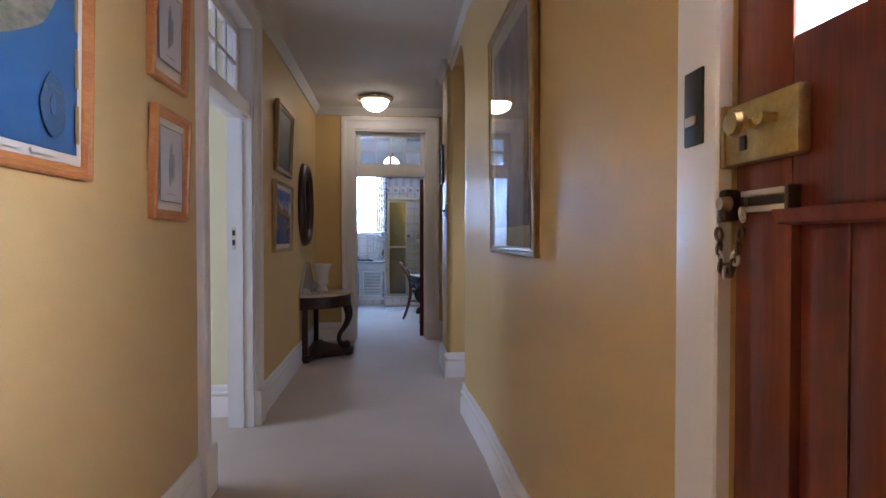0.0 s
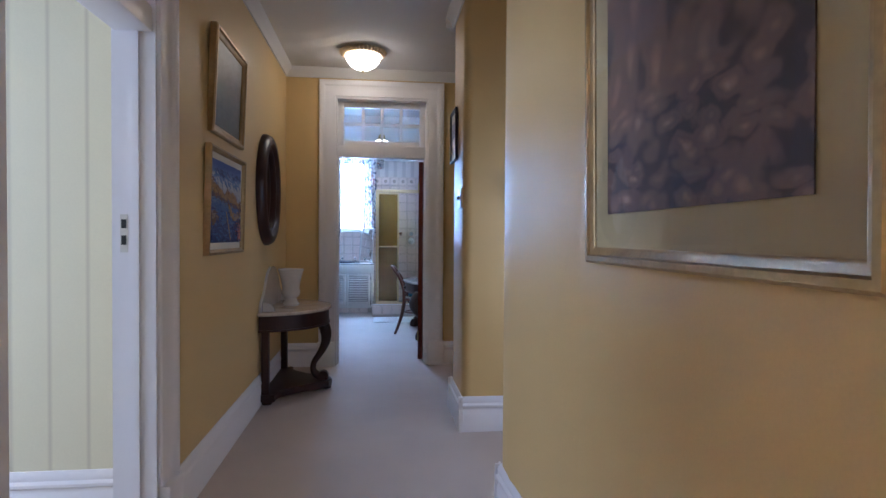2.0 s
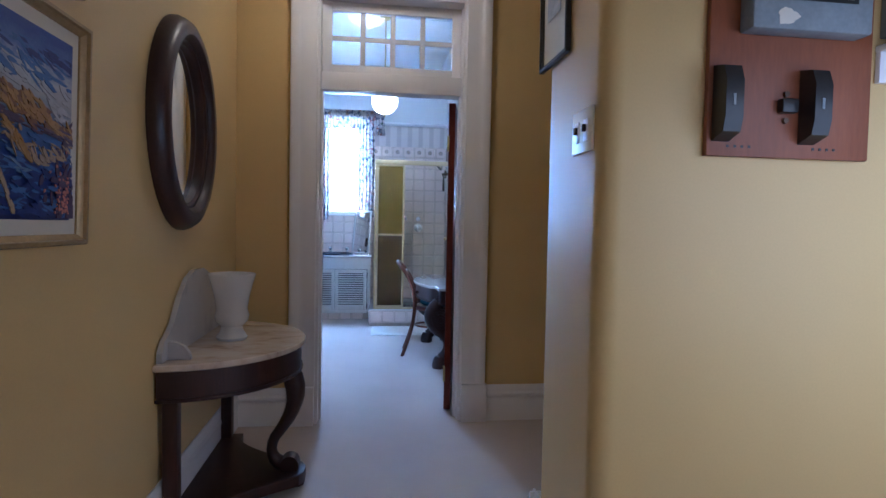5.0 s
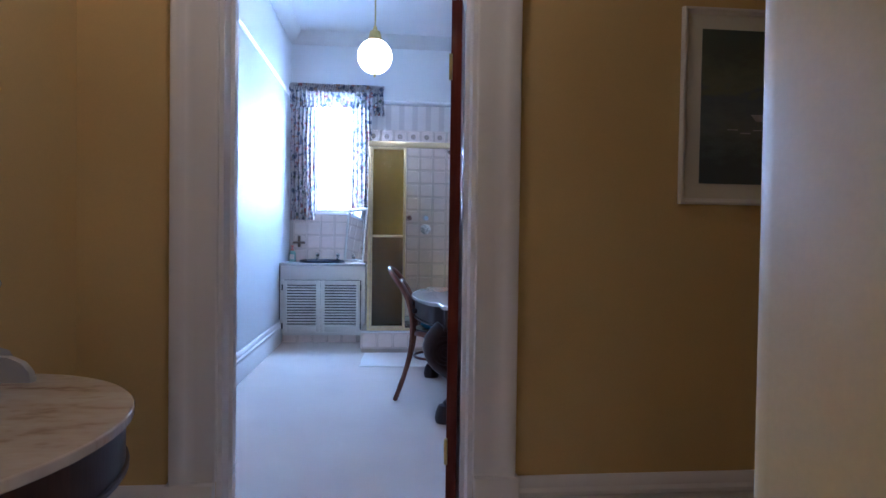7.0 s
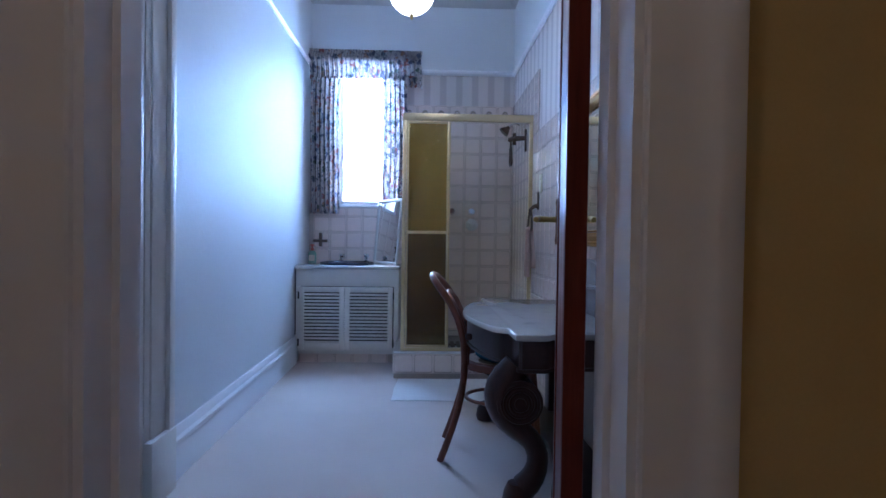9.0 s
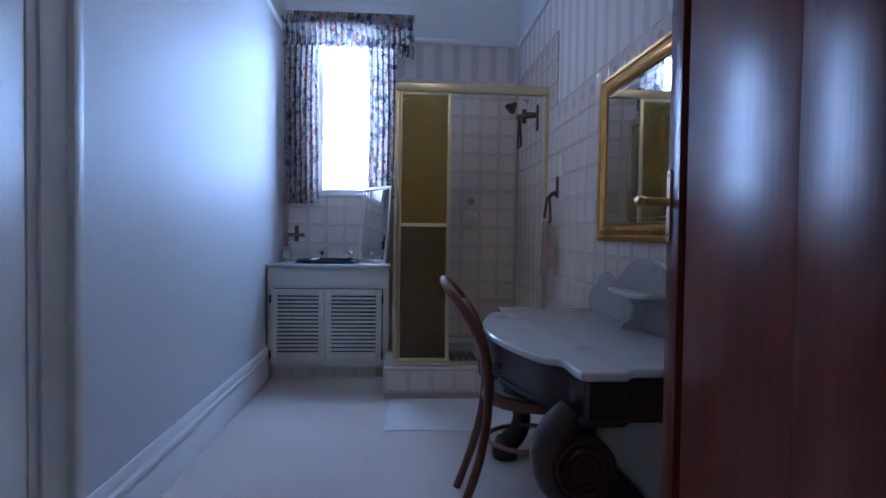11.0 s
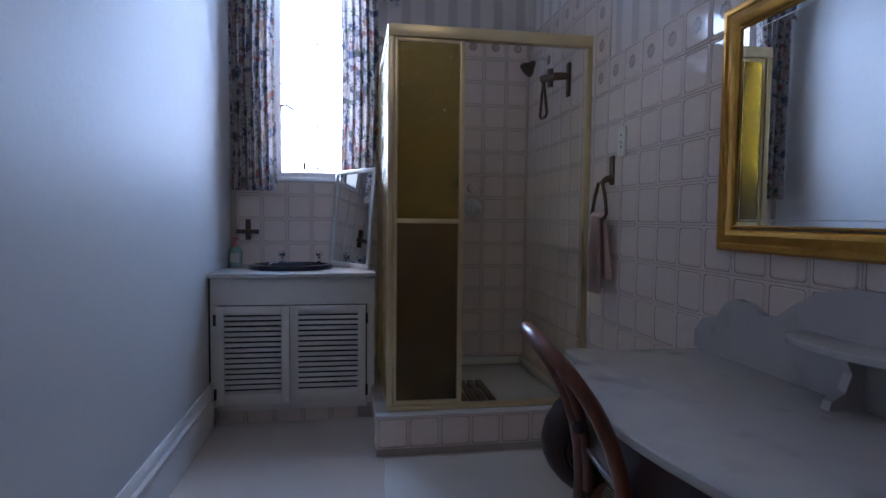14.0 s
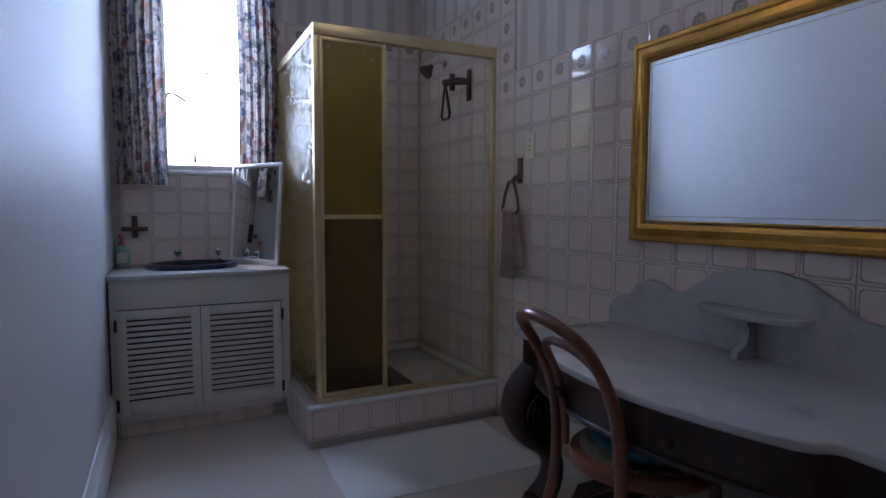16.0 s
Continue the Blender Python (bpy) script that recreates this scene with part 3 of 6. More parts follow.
def architrave(name, axis, plane, out, lo, hi, head, width, label, plinth=True):
    """Moulded boards mitred round an opening. axis 0: it runs along x in the plane y; axis 1: along y in the plane x."""
    bm = bmesh.new()
    prof = ([(0, 0), (0, 0.012), (0.03, 0.016), (0.42, 0.018), (0.58, 0.021), (0.66, 0.028), (0.72, 0.034), (0.80, 0.037), (0.92, 0.037), (0.98, 0.032), (1, 0.024), (1, 0)]
            if plinth else [(0, 0), (0, 0.022), (0.03, 0.026), (0.90, 0.026), (0.97, 0.022), (1, 0.012), (1, 0)])
    foot = 0.235 if plinth else 0.0

    def at(a, z, d):
        return (a, plane + out * d, z) if axis == 0 else (plane + out * d, a, z)
    rows = [[bm.verts.new(at(a, z, d)) for a, z in ((lo - width * f, foot), (lo - width * f, head + width * f), (hi + width * f, head + width * f), (hi + width * f, foot))] for f, d in prof]
    for r0, r1 in zip(rows, rows[1:]):
        for k in range(3):
            bm.faces.new((r0[k], r0[k + 1], r1[k + 1], r1[k]))
    bm.faces.new([r[0] for r in rows])
    bm.faces.new([r[3] for r in rows][::-1])
    bmesh.ops.recalc_face_normals(bm, faces=bm.faces)
    if plinth:
        for a, s in ((lo, -1), (hi, 1)):
            p, q = sorted((a + s * 0.004, a + s * (width + 0.01)))
            d0, d1 = sorted((plane, plane + out * 0.046))
            box(bm, *((p, d0, 0.0, q, d1, foot) if axis == 0 else (d0, p, 0.0, d1, q, foot)), bevel=0.004)
    return structure(name, bm, M["white"], label)


def fanlight(name, axis, plane, lo, hi, z0, z1, cols, rows, label):
    """A glazed light over a door: frame, bars and panes."""
    ob = new(name)
    tagged(ob, label, kind="structure")

    def slab(a0, a1, c0, c1, half, bev=0.003):
        if axis == 0:
            return B(a0, plane - half, c0, a1, plane + half, c1, bevel=bev)
        return B(plane - half, a0, c0, plane + half, a1, c1, bevel=bev)
    fw = 0.058
    for a0, a1, c0, c1 in ((lo, lo + fw, z0, z1), (hi - fw, hi, z0, z1), (lo + fw, hi - fw, z1 - fw, z1), (lo + fw, hi - fw, z0, z0 + fw)):
        part("window_frame", slab(a0, a1, c0, c1, 0.022), M["white"], ob)
    iw, ih = (hi - lo - 2 * fw) / cols, (z1 - z0 - 2 * fw) / rows
    for k in range(1, cols):
        part("glazing_bar", slab(lo + fw + k * iw - 0.015, lo + fw + k * iw + 0.015, z0 + fw, z1 - fw, 0.014), M["white"], ob)
    for k in range(1, rows):
        part("glazing_bar", slab(lo + fw, hi - fw, z0 + fw + k * ih - 0.015, z0 + fw + k * ih + 0.015, 0.012), M["white"], ob)
    for i in range(cols):
        for j in range(rows):
            g = part("pane", slab(lo + fw + i * iw + 0.012, lo + fw + (i + 1) * iw - 0.012, z0 + fw + j * ih + 0.012, z0 + fw + (j + 1) * ih - 0.012, 0.002, 0), M["pane"], ob)
            g.visible_shadow = False
    return ob


# bathroom doorway, its lining, transom and fanlight
architrave("trim_bath_door", 0, END, -1, DOOR_X0 + 0.004, DOOR_X1 - 0.004, 2.60, 0.155, "white moulded architrave round the bathroom door")
bm = bmesh.new()
box(bm, DOOR_X0, END, 0, DOOR_X0 + 0.02, BS + 0.01, 2.60)
box(bm, DOOR_X1 - 0.02, END, 0, DOOR_X1, BS + 0.01, 2.60)
box(bm, DOOR_X0 + 0.02, END, 2.58, DOOR_X1 - 0.02, BS + 0.01, 2.60)
box(bm, DOOR_X0 + 0.02, END + 0.06, HEAD, DOOR_X1 - 0.02, BS + 0.01, HEAD + 0.11, bevel=0.004)
box(bm, DOOR_X0 + 0.02, END + 0.08, 0, DOOR_X0 + 0.034, END + 0.12, HEAD)
box(bm, DOOR_X1 - 0.034, END + 0.08, 0, DOOR_X1 - 0.02, END + 0.12, HEAD)
structure("door_lining", bm, M["white"], "white painted door lining and transom rail")
fanlight("window_2", 0, END + 0.135, DOOR_X0 + 0.02, DOOR_X1 - 0.02, HEAD + 0.11, 2.58, 4, 2, "eight-pane fanlight over the bathroom door")
# side room doorway
architrave("trim_side_door", 1, WEST, 1, 2.864, 3.816, 2.64, 0.155, "white moulded architrave round the side room door")
bm = bmesh.new()
box(bm, WEST - SIDE_T - 0.01, 2.86, 0, WEST, 2.88, 2.66)
box(bm, WEST - SIDE_T - 0.01, 3.80, 0, WEST, 3.82, 2.66)
box(bm, WEST - SIDE_T - 0.01, 2.88, 2.64, WEST, 3.80, 2.66)
box(bm, WEST - 0.085, 3.788, 0, WEST - 0.06, 3.80, HEAD + 0.02)
box(bm, WEST - SIDE_T, 2.88, HEAD + 0.02, WEST - 0.01, 3.80, HEAD + 0.12, bevel=0.004)
structure("door_lining_side", bm, M["white"], "white painted lining of the side doorway")
fanlight("window_3", 1, WEST - 0.10, 2.88, 3.80, HEAD + 0.12, 2.64, 4, 2, "small-paned fanlight over the side door")
plate = thing("strike_plate", (WEST - 0.119, 3.80, 1.258), "dark metal strike plate on the white door jamb", "strike plate")
part("plate", B(-0.014, -0.003, -0.075, 0.014, 0.0, 0.075), M["silver"], plate)
part("latch_hole", B(-0.009, -0.006, 0.02, 0.009, -0.003, 0.055), M["black"], plate)
part("bolt_hole", B(-0.009, -0.006, -0.045, 0.009, -0.003, -0.008), M["black"], plate)
# doorway in the bathroom's west wall
bm = bmesh.new()
for f0, f1, d in ((8.30, 8.34, 0.02), (8.34, 8.46, 0.028), (8.46, 8.51, 0.045)):
    box(bm, BW, f0, 0.26, BW + d, f1, 2.2, bevel=0.003)
box(bm, BW, 8.30, 0, BW + 0.05, 8.515, 0.26, bevel=0.004)
box(bm, BW, 7.30, 2.2, BW + 0.04, 8.51, 2.36, bevel=0.004)
structure("trim_closet", bm, M["louvre"], "cream painted architrave with a plinth block")
structure("door_3", B(BW, 7.31, 0.01, BW + 0.018, 8.295, 2.19, bevel=0.003), M["louvre"], "closed cream painted cupboard door")

# ---- outside ----
M["glow_sky"] = glowing("bright_hazy_sky", (0.80, 0.91, 1.0), 24.0)
structure("backdrop", B(-2.5, 13.2, 0.0, 2.6, 13.25, 3.6), M["glow_sky"], "bright hazy daylight outside the window")

# ---- front door ----
architrave("trim_front_door", 1, EAST, -1, 0.0, 0.80, 2.03, 0.14, "white painted front door frame", plinth=False)
bm = bmesh.new()
box(bm, EAST + 0.06, 0.77, 0, EAST + 0.2, 0.80, 2.05)
box(bm, EAST + 0.06, 0.0, 0, EAST + 0.2, 0.03, 2.05)
box(bm, EAST + 0.06, 0.03, 2.01, EAST + 0.2, 0.77, 2.05)
structure("door_lining_front", bm, M["white"], "white front door lining")
fd = new("door_1")
tagged(fd, "closed red mahogany front door with a glazed top", kind="structure")
fx0, fx1 = EAST + 0.004, EAST + 0.048
for name, y0, y1, z0, z1 in (("stile", 0.665, 0.795, 0.005, 2.02), ("stile", 0.01, 0.14, 0.005, 2.005), ("rail", 0.14, 0.665, 1.30, 1.54),
                             ("rail", 0.14, 0.665, 0.005, 0.22), ("rail", 0.14, 0.665, 1.90, 2.005)):
    part(name, B(fx0, y0, z0, fx1, y1, z1, bevel=0.004), M["red_wood"], fd)
for k in range(6):
    y0 = 0.14 + k * 0.0875
    part("panel_board", B(fx0 + 0.014, y0 + 0.001, 0.22, fx1 - 0.01, y0 + 0.0865, 1.30, bevel=0.004), M["red_wood"], fd)
part("panel_moulding", moulding(bmesh.new(), [(0, 0), (0.02, 0), (0.012, -0.018), (0, -0.022)], (fx0, 0.13, 1.30), (fx0, 0.68, 1.30), (-1, 0, 0)), M["red_wood"], fd)
gp = part("pane", B(EAST + 0.03, 0.14, 1.54, EAST + 0.034, 0.665, 1.90), M["pane"], fd)
gp.visible_shadow = False
structure("backdrop_porch", B(2.6, -1.5, 0.5, 2.65, 2.5, 3.0), M["glow_sky"], "bright daylight outside the front door")

lock = thing("rim_lock", (EAST + 0.004, 0.705, 1.425), "aged brass rim lock on the front door", "door lock")
part("case", B(-0.022, -0.080, -0.052, 0.0, 0.09, 0.042, bevel=0.006), M["brass"], lock)
part("rim_plate", B(-0.025, 0.083, -0.054, 0.0, 0.095, 0.046, bevel=0.002), M["brass"], lock)
bm = bmesh.new()
lathe(bm, [(0.0, 0.0), (0.011, 0.0), (0.010, 0.012), (0.013, 0.02), (0.024, 0.028), (0.028, 0.04), (0.024, 0.052), (0.0, 0.058)], sides=20)
bm.transform(Matrix.Translation((-0.022, 0.012, 0.004)) @ Matrix.Scale(0.72, 4) @ Euler((0, radians(-90), 0)).to_matrix().to_4x4())
part("knob", bm, M["brass"], lock)
bm = bmesh.new()
lathe(bm, [(0.0, 0.0), (0.007, 0.0), (0.007, 0.02), (0.011, 0.026), (0.0, 0.03)], sides=14)
bm.transform(Matrix.Translation((-0.022, -0.035, 0.004)) @ Euler((0, radians(-90), 0)).to_matrix().to_4x4())
part("latch_button", bm, M["brass"], lock)
part("keyhole_cover", B(-0.025, 0.03, -0.032, -0.021, 0.044, -0.010, bevel=0.001), M["bronze"], lock)

keep = thing("lock_keep", (EAST - 0.024, 0.868, 1.485), "dark metal lock keep on the white door frame", "lock keep")
part("plate", B(-0.006, -0.03, -0.065, 0.0, 0.03, 0.065, bevel=0.002), M["black"], keep)
part("slot", B(-0.009, -0.012, -0.03, -0.005, 0.022, -0.014, bevel=0.001), M["silver"], keep)

chain = thing("door_chain", (EAST + 0.004, 0.725, 1.315), "tarnished metal door chain hanging from its slide", "door chain")
part("slide", B(-0.010, -0.075, -0.017, 0.0, 0.035, 0.017, bevel=0.003), M["old_gold"], chain)
for z in (-0.012, 0.012):
    part("guide", B(-0.018, -0.070, z - 0.0045, -0.009, 0.030, z + 0.0045, bevel=0.002), M["silver"], chain)
part("slot", B(-0.0115, -0.065, -0.006, -0.009, 0.02, 0.006), M["black"], chain)
part("end_stop", B(-0.020, -0.080, -0.018, 0.0, -0.072, 0.018, bevel=0.002), M["bronze"], chain)
part("staple", B(-0.034, 0.045, -0.03, -0.004, 0.066, 0.022, bevel=0.007), M["bronze"], chain)
part("stud", tube(bmesh.new(), [(-0.03, 0.04, -0.002), (-0.046, 0.04, -0.002)], [0.012, 0.010], 12), M["old_gold"], chain)
for k in range(13):
    t = k / 12
    at = (-0.034 - 0.006 * math.sin(5 * t), 0.060 - 0.052 * t, -0.02 - 0.088 * math.sin(math.pi * t) ** 0.8)
    bm = tube(bmesh.new(), [(0.0055 * math.cos(a), 0, 0.0105 * math.sin(a)) for a in (2 * math.pi * i / 10 for i in range(10))], 0.0028, 6, closed=True)
    bm.transform(Matrix.Translation(at) @ Euler((0, radians(20 * math.sin(4 * t)), radians(90 * (k % 2) + 25))).to_matrix().to_4x4())
    part("link", bm, M["bronze"] if k % 3 else M["silver"], chain)


# ---- pictures ----
def picture(name, at, rz, w, h, fw, depth, frame_mat, label, category="picture", tilt=1.2, mount=0.0, art=None, group="", card=None):
    """A framed picture that looks to -y before its turn; at is the middle of its back."""
    ob = thing(name, at, label, category, group, rz=rz)
    bm = loop_frame(bmesh.new(), rect_outline(w, h), [(0, 0), (0, depth * 0.8), (fw * 0.15, depth), (fw * 0.45, depth), (fw * 0.55, depth * 0.75),
                                                      (fw * 0.85, depth * 0.6), (fw, depth * 0.45), (fw, 0)])
    tl = Euler((radians(tilt), 0, 0)).to_matrix().to_4x4()
    parts = [("picture_frame", bm, frame_mat)]
    i = fw - 0.002
    parts.append(("backing", B(-w / 2 + i, -depth * 0.3, -h / 2 + i, w / 2 - i, -0.001, h / 2 - i), card or M["paper"]))
    if art:
        m = fw + mount
        parts.append(("print", B(-w / 2 + m, -depth * 0.3 - 0.004, -h / 2 + m, w / 2 - m, -depth * 0.3 - 0.001, h / 2 - m), art))
    for nm, b, mt in parts:
        b.transform(Matrix.Translation((0, -0.004, 0)) @ tl)
        part(nm, b, mt, ob)
    return ob


def on_picture(ob, name, bm, mat, out=0.012, label=""):
    bm.transform(Matrix.Translation((0, -0.004 - out, 0)))
    return part(name, bm, mat, ob, label)


def blob(cx, cz, rx, rz, n, wob, seed, thick=0.0015, bounds=(-9, 9, -9, 9)):
    rnd = random.Random(seed)
    ph = [rnd.uniform(0, 6.3) for _ in range(4)]
    pts = []
    for k in range(n):
        a = 2 * math.pi * k / n
        r = 1 + wob * (math.sin(3 * a + ph[0]) + 0.6 * math.sin(5 * a + ph[1]) + 0.5 * math.sin(9 * a + ph[2]) + 0.3 * math.sin(14 * a + ph[3]))
        x, z = cx + rx * r * math.cos(a), cz + rz * r * math.sin(a)
        if bounds[0] < x < bounds[1] and bounds[2] < z < bounds[3]:
            pts.append((x, z))
        else:
            pts.append((min(max(x, bounds[0]), bounds[1]) + 1e-5 * k, min(max(z, bounds[2]), bounds[3]) + 1e-5 * k))
    return prism(bmesh.new(), pts, 1, -thick, 0)


sea = painted("printed_sea", [(0.0, (0.012, 0.035, 0.10)), (0.5, (0.025, 0.08, 0.20)), (1.0, (0.05, 0.14, 0.30))], 0, -0.6, 0.6, 0.3, 3)
land = painted("printed_land", [(0.2, (0.10, 0.11, 0.07)), (0.5, (0.22, 0.20, 0.14)), (0.8, (0.32, 0.30, 0.24))], 2, -0.4, 0.4, 0.6, 16)
dim_land = painted("printed_reef", [(0.25, (0.03, 0.08, 0.17)), (0.5, (0.09, 0.11, 0.12)), (0.75, (0.17, 0.16, 0.13))], 2, -0.4, 0.4, 0.9, 40)
PX = 1.18
mp_ = picture("framed_map", (WEST, PX, 1.83), 90, 1.10, 0.80, 0.038, 0.03, M["orange_wood"], "large framed satellite map of coast and blue sea", "map", art=sea, mount=0.03)
on_picture(mp_, "land_print", blob(-0.05, 0.2, 0.45, 0.35, 80, 0.03, 3, bounds=(-0.475, 0.475, -0.33, 0.325)), land, 0.0145)
on_picture(mp_, "inset_print", blob(0.355, -0.215, 0.055, 0.085, 30, 0.05, 5), dim_land, 0.0145)
on_picture(mp_, "inset_lagoon", blob(0.35, -0.215, 0.013, 0.028, 22, 0.06, 6), sea, 0.0165)
for k in range(4):
    on_picture(mp_, "margin_bar", B(0.462, -0.0015, -0.30 + k * 0.16, 0.478, 0, -0.19 + k * 0.16), M["old_gold"], 0.0145)
for k in range(5):
    on_picture(mp_, "caption_bar", B(-0.42 + k * 0.17, -0.0015, -0.352, -0.30 + k * 0.17, 0, -0.338), M["paper"], 0.0145)

for z, h in ((2.11, 0.46), (1.555, 0.44)):
    fr = picture("framed_drawing", (WEST, 2.352, z), 90, 0.37, h, 0.040, 0.032, M["orange_wood"], "small orange wood frame with a pale pencil drawing", "picture", tilt=2.0, group="pair of framed drawings")
    for a, b, c, d in ((-0.12, -0.15, 0.12, -0.146), (-0.12, 0.146, 0.12, 0.15), (-0.12, -0.15, -0.117, 0.15), (0.117, -0.15, 0.12, 0.15)):
        on_picture(fr, "ruled_line", B(a, -0.001, b, c, 0, d), M["ink"], 0.018)
    on_picture(fr, "drawing_sheet", B(-0.115, -0.0006, -0.144, 0.115, 0, 0.144), M["grey_sheet"], 0.017)
    on_picture(fr, "sketch", blob(0.0, 0.015, 0.026, 0.07, 26, 0.2, 7), M["pale_ink"], 0.018)
    for k in range(5):
        on_picture(fr, "pencil_line", B(-0.03 + 0.012 * k, -0.001, -0.085 + 0.008 * k, -0.0275 + 0.012 * k, 0, 0.03 + 0.02 * (k % 3)), M["ink"], 0.0192)
    on_picture(fr, "caption_bar", B(-0.045, -0.001, -0.118, 0.045, 0, -0.113), M["pale_ink"], 0.018)

bush = painted("bush_painting", [(0.15, (0.035, 0.04, 0.02)), (0.4, (0.09, 0.085, 0.04)), (0.6, (0.12, 0.09, 0.045)), (0.85, (0.20, 0.17, 0.11))], 2, -0.25, 0.25, 0.4, 9)
lake = painted("lake_painting", [(0.0, (0.01, 0.02, 0.12)), (0.25, (0.02, 0.05, 0.26)), (0.45, (0.07, 0.15, 0.36)), (0.58, (0.22, 0.27, 0.36)), (0.68, (0.40, 0.38, 0.40)),
                                   (0.78, (0.46, 0.47, 0.52)), (0.88, (0.10, 0.16, 0.42)), (1.0, (0.03, 0.07, 0.30))], 2, -0.2, 0.2, 0.16, 11)
picture("oil_painting", (WEST, 4.83, 2.075), 90, 0.68, 0.56, 0.05, 0.04, M["old_gold"], "dark bushland oil painting in a gilt frame", "painting", tilt=2.5, art=bush)
lk = picture("lake_picture", (WEST, 4.79, 1.435), 90, 0.76, 0.57, 0.028, 0.034, M["old_gold"], "bright blue lake painting in a narrow gilt frame", "painting", tilt=1.5, art=lake, mount=0.036)
red_dab = shader("pink_paint_dab", (0.55, 0.20, 0.15), 0.5, vary=0.3, bump=0.1)


def strokes(ob, name, mat, n, seed, where, length, width, turn=0.0, spread=12.0, out=0.0172):
    """Loose brush marks in one paint; where(random) gives the middle of a mark."""
    rnd = random.Random(seed)
    bm = bmesh.new()
    for k in range(n):
        x, z = where(rnd)
        a = radians(turn + rnd.gauss(0, spread))
        hl_, hw = length * rnd.uniform(0.4, 1.2) / 2, width * rnd.uniform(0.5, 1.2) / 2
        ring = []
        for u, v in ((-1, 0.2), (-0.6, 0.9), (0.3, 1.0), (1, 0.3), (0.7, -0.8), (-0.5, -1.0)):
            px, pz = u * hl_, v * hw
            px, pz = x + px * math.cos(a) - pz * math.sin(a), z + px * math.sin(a) + pz * math.cos(a)
            ring.append((min(max(px, -0.312), 0.312), min(max(pz, -0.217), 0.217)))
        lift = 0.0006 + 0.0012 * k / n
        top = [bm.verts.new((px, -lift, pz)) for px, pz in ring]
        low = [bm.verts.new((px, 0.0006, pz)) for px, pz in ring]
        bm.faces.new(top)
        for q in range(6):
            bm.faces.new((top[q], low[q], low[(q + 1) % 6], top[(q + 1) % 6]))
    bmesh.ops.recalc_face_normals(bm, faces=bm.faces)
    tagged(on_picture(ob, "brushwork", bm, mat, out), name.replace("_", " ") + " in thick paint", kind="stuff")


def paint(name, c):
    return shader(name, c, 0.45, vary=0.25, scale=30, fine=140, bump=0.1)


deep, mid, pale = paint("deep_blue_paint", (0.012, 0.03, 0.17)), paint("mid_blue_paint", (0.05, 0.13, 0.36)), paint("grey_blue_paint", (0.13, 0.20, 0.34))
cloud, plum = paint("cloud_paint", (0.42, 0.42, 0.46)), paint("plum_paint", (0.07, 0.04, 0.09))
gold_p, rust, sand = paint("ochre_paint", (0.36, 0.20, 0.06)), paint("rust_paint", (0.17, 0.075, 0.035)), paint("sand_paint", (0.36, 0.25, 0.16))


def ridge(x):
    """Skyline of the painted hills."""
    return 0.095 - 0.12 * (x + 0.3) + 0.018 * math.sin(17 * x) + 0.010 * math.sin(41 * x + 1)


def shore(x):
    return 0.035 - 0.10 * (x + 0.3)


U = lambda r, a, b: r.uniform(a, b)
strokes(lk, "sky_strokes", deep, 120, 1, lambda r: (U(r, -0.31, 0.31), U(r, 0.15, 0.215)), 0.09, 0.014, -14)
strokes(lk, "sky_strokes", mid, 90, 2, lambda r: (U(r, -0.31, 0.31), U(r, 0.09, 0.19)), 0.08, 0.012, -16)
strokes(lk, "cloud_strokes", cloud, 70, 3, lambda r: (lambda x: (x, ridge(x) + abs(r.gauss(0.0, 0.035)) + 0.012))(U(r, -0.31, 0.31)), 0.07, 0.010, -14)
strokes(lk, "water_strokes", mid, 200, 4, lambda r: (lambda x: (x, U(r, -0.21, shore(x) - 0.01)))(U(r, -0.31, 0.31)), 0.07, 0.010, -4)
strokes(lk, "water_strokes", deep, 170, 5, lambda r: (U(r, -0.31, 0.31), -0.21 + abs(r.gauss(0, 0.09))), 0.07, 0.012, -4)
strokes(lk, "water_strokes", pale, 80, 6, lambda r: (U(r, -0.29, 0.12), U(r, -0.12, 0.02)), 0.05, 0.006, -4)
strokes(lk, "hill_strokes", rust, 150, 7, lambda r: (lambda x: (x, U(r, shore(x), ridge(x))))(U(r, -0.31, 0.31)), 0.05, 0.012, -25, 18, 0.0185)
strokes(lk, "hill_strokes", gold_p, 190, 8, lambda r: (lambda x: (x, shore(x) + (ridge(x) - shore(x)) * U(r, 0.25, 1.0)))(U(r, -0.31, 0.31)), 0.04, 0.010, -28, 16, 0.0190)
strokes(lk, "shore_strokes", plum, 60, 9, lambda r: (lambda x: (x, shore(x) + r.gauss(0, 0.006)))(U(r, -0.31, 0.31)), 0.06, 0.007, -7, 5, 0.0195)
strokes(lk, "spit_strokes", sand, 60, 10, lambda r: (lambda t: (0.02 + 0.29 * t, -0.02 - 0.055 * math.sin(3.1 * t) + r.gauss(0, 0.012)))(U(r, 0, 1)), 0.04, 0.009, -30, 25, 0.0190)
strokes(lk, "spit_strokes", gold_p, 50, 11, lambda r: (lambda t: (0.03 + 0.1 * t, -0.005 - 0.08 * t + r.gauss(0, 0.006)))(U(r, 0, 1)), 0.03, 0.008, -40, 15, 0.0195)
strokes(lk, "post_strokes", sand, 46, 12, lambda r: (lambda t: (-0.02 + 0.085 * t + r.gauss(0, 0.003), -0.06 - 0.145 * t))(U(r, 0, 1)), 0.028, 0.010, -58, 8, 0.0190)
strokes(lk, "rock_strokes", rust, 60, 13, lambda r: (-0.31 + abs(r.gauss(0, 0.05)), -0.09 + r.gauss(0, 0.018)), 0.04, 0.010, -5, 10, 0.0190)
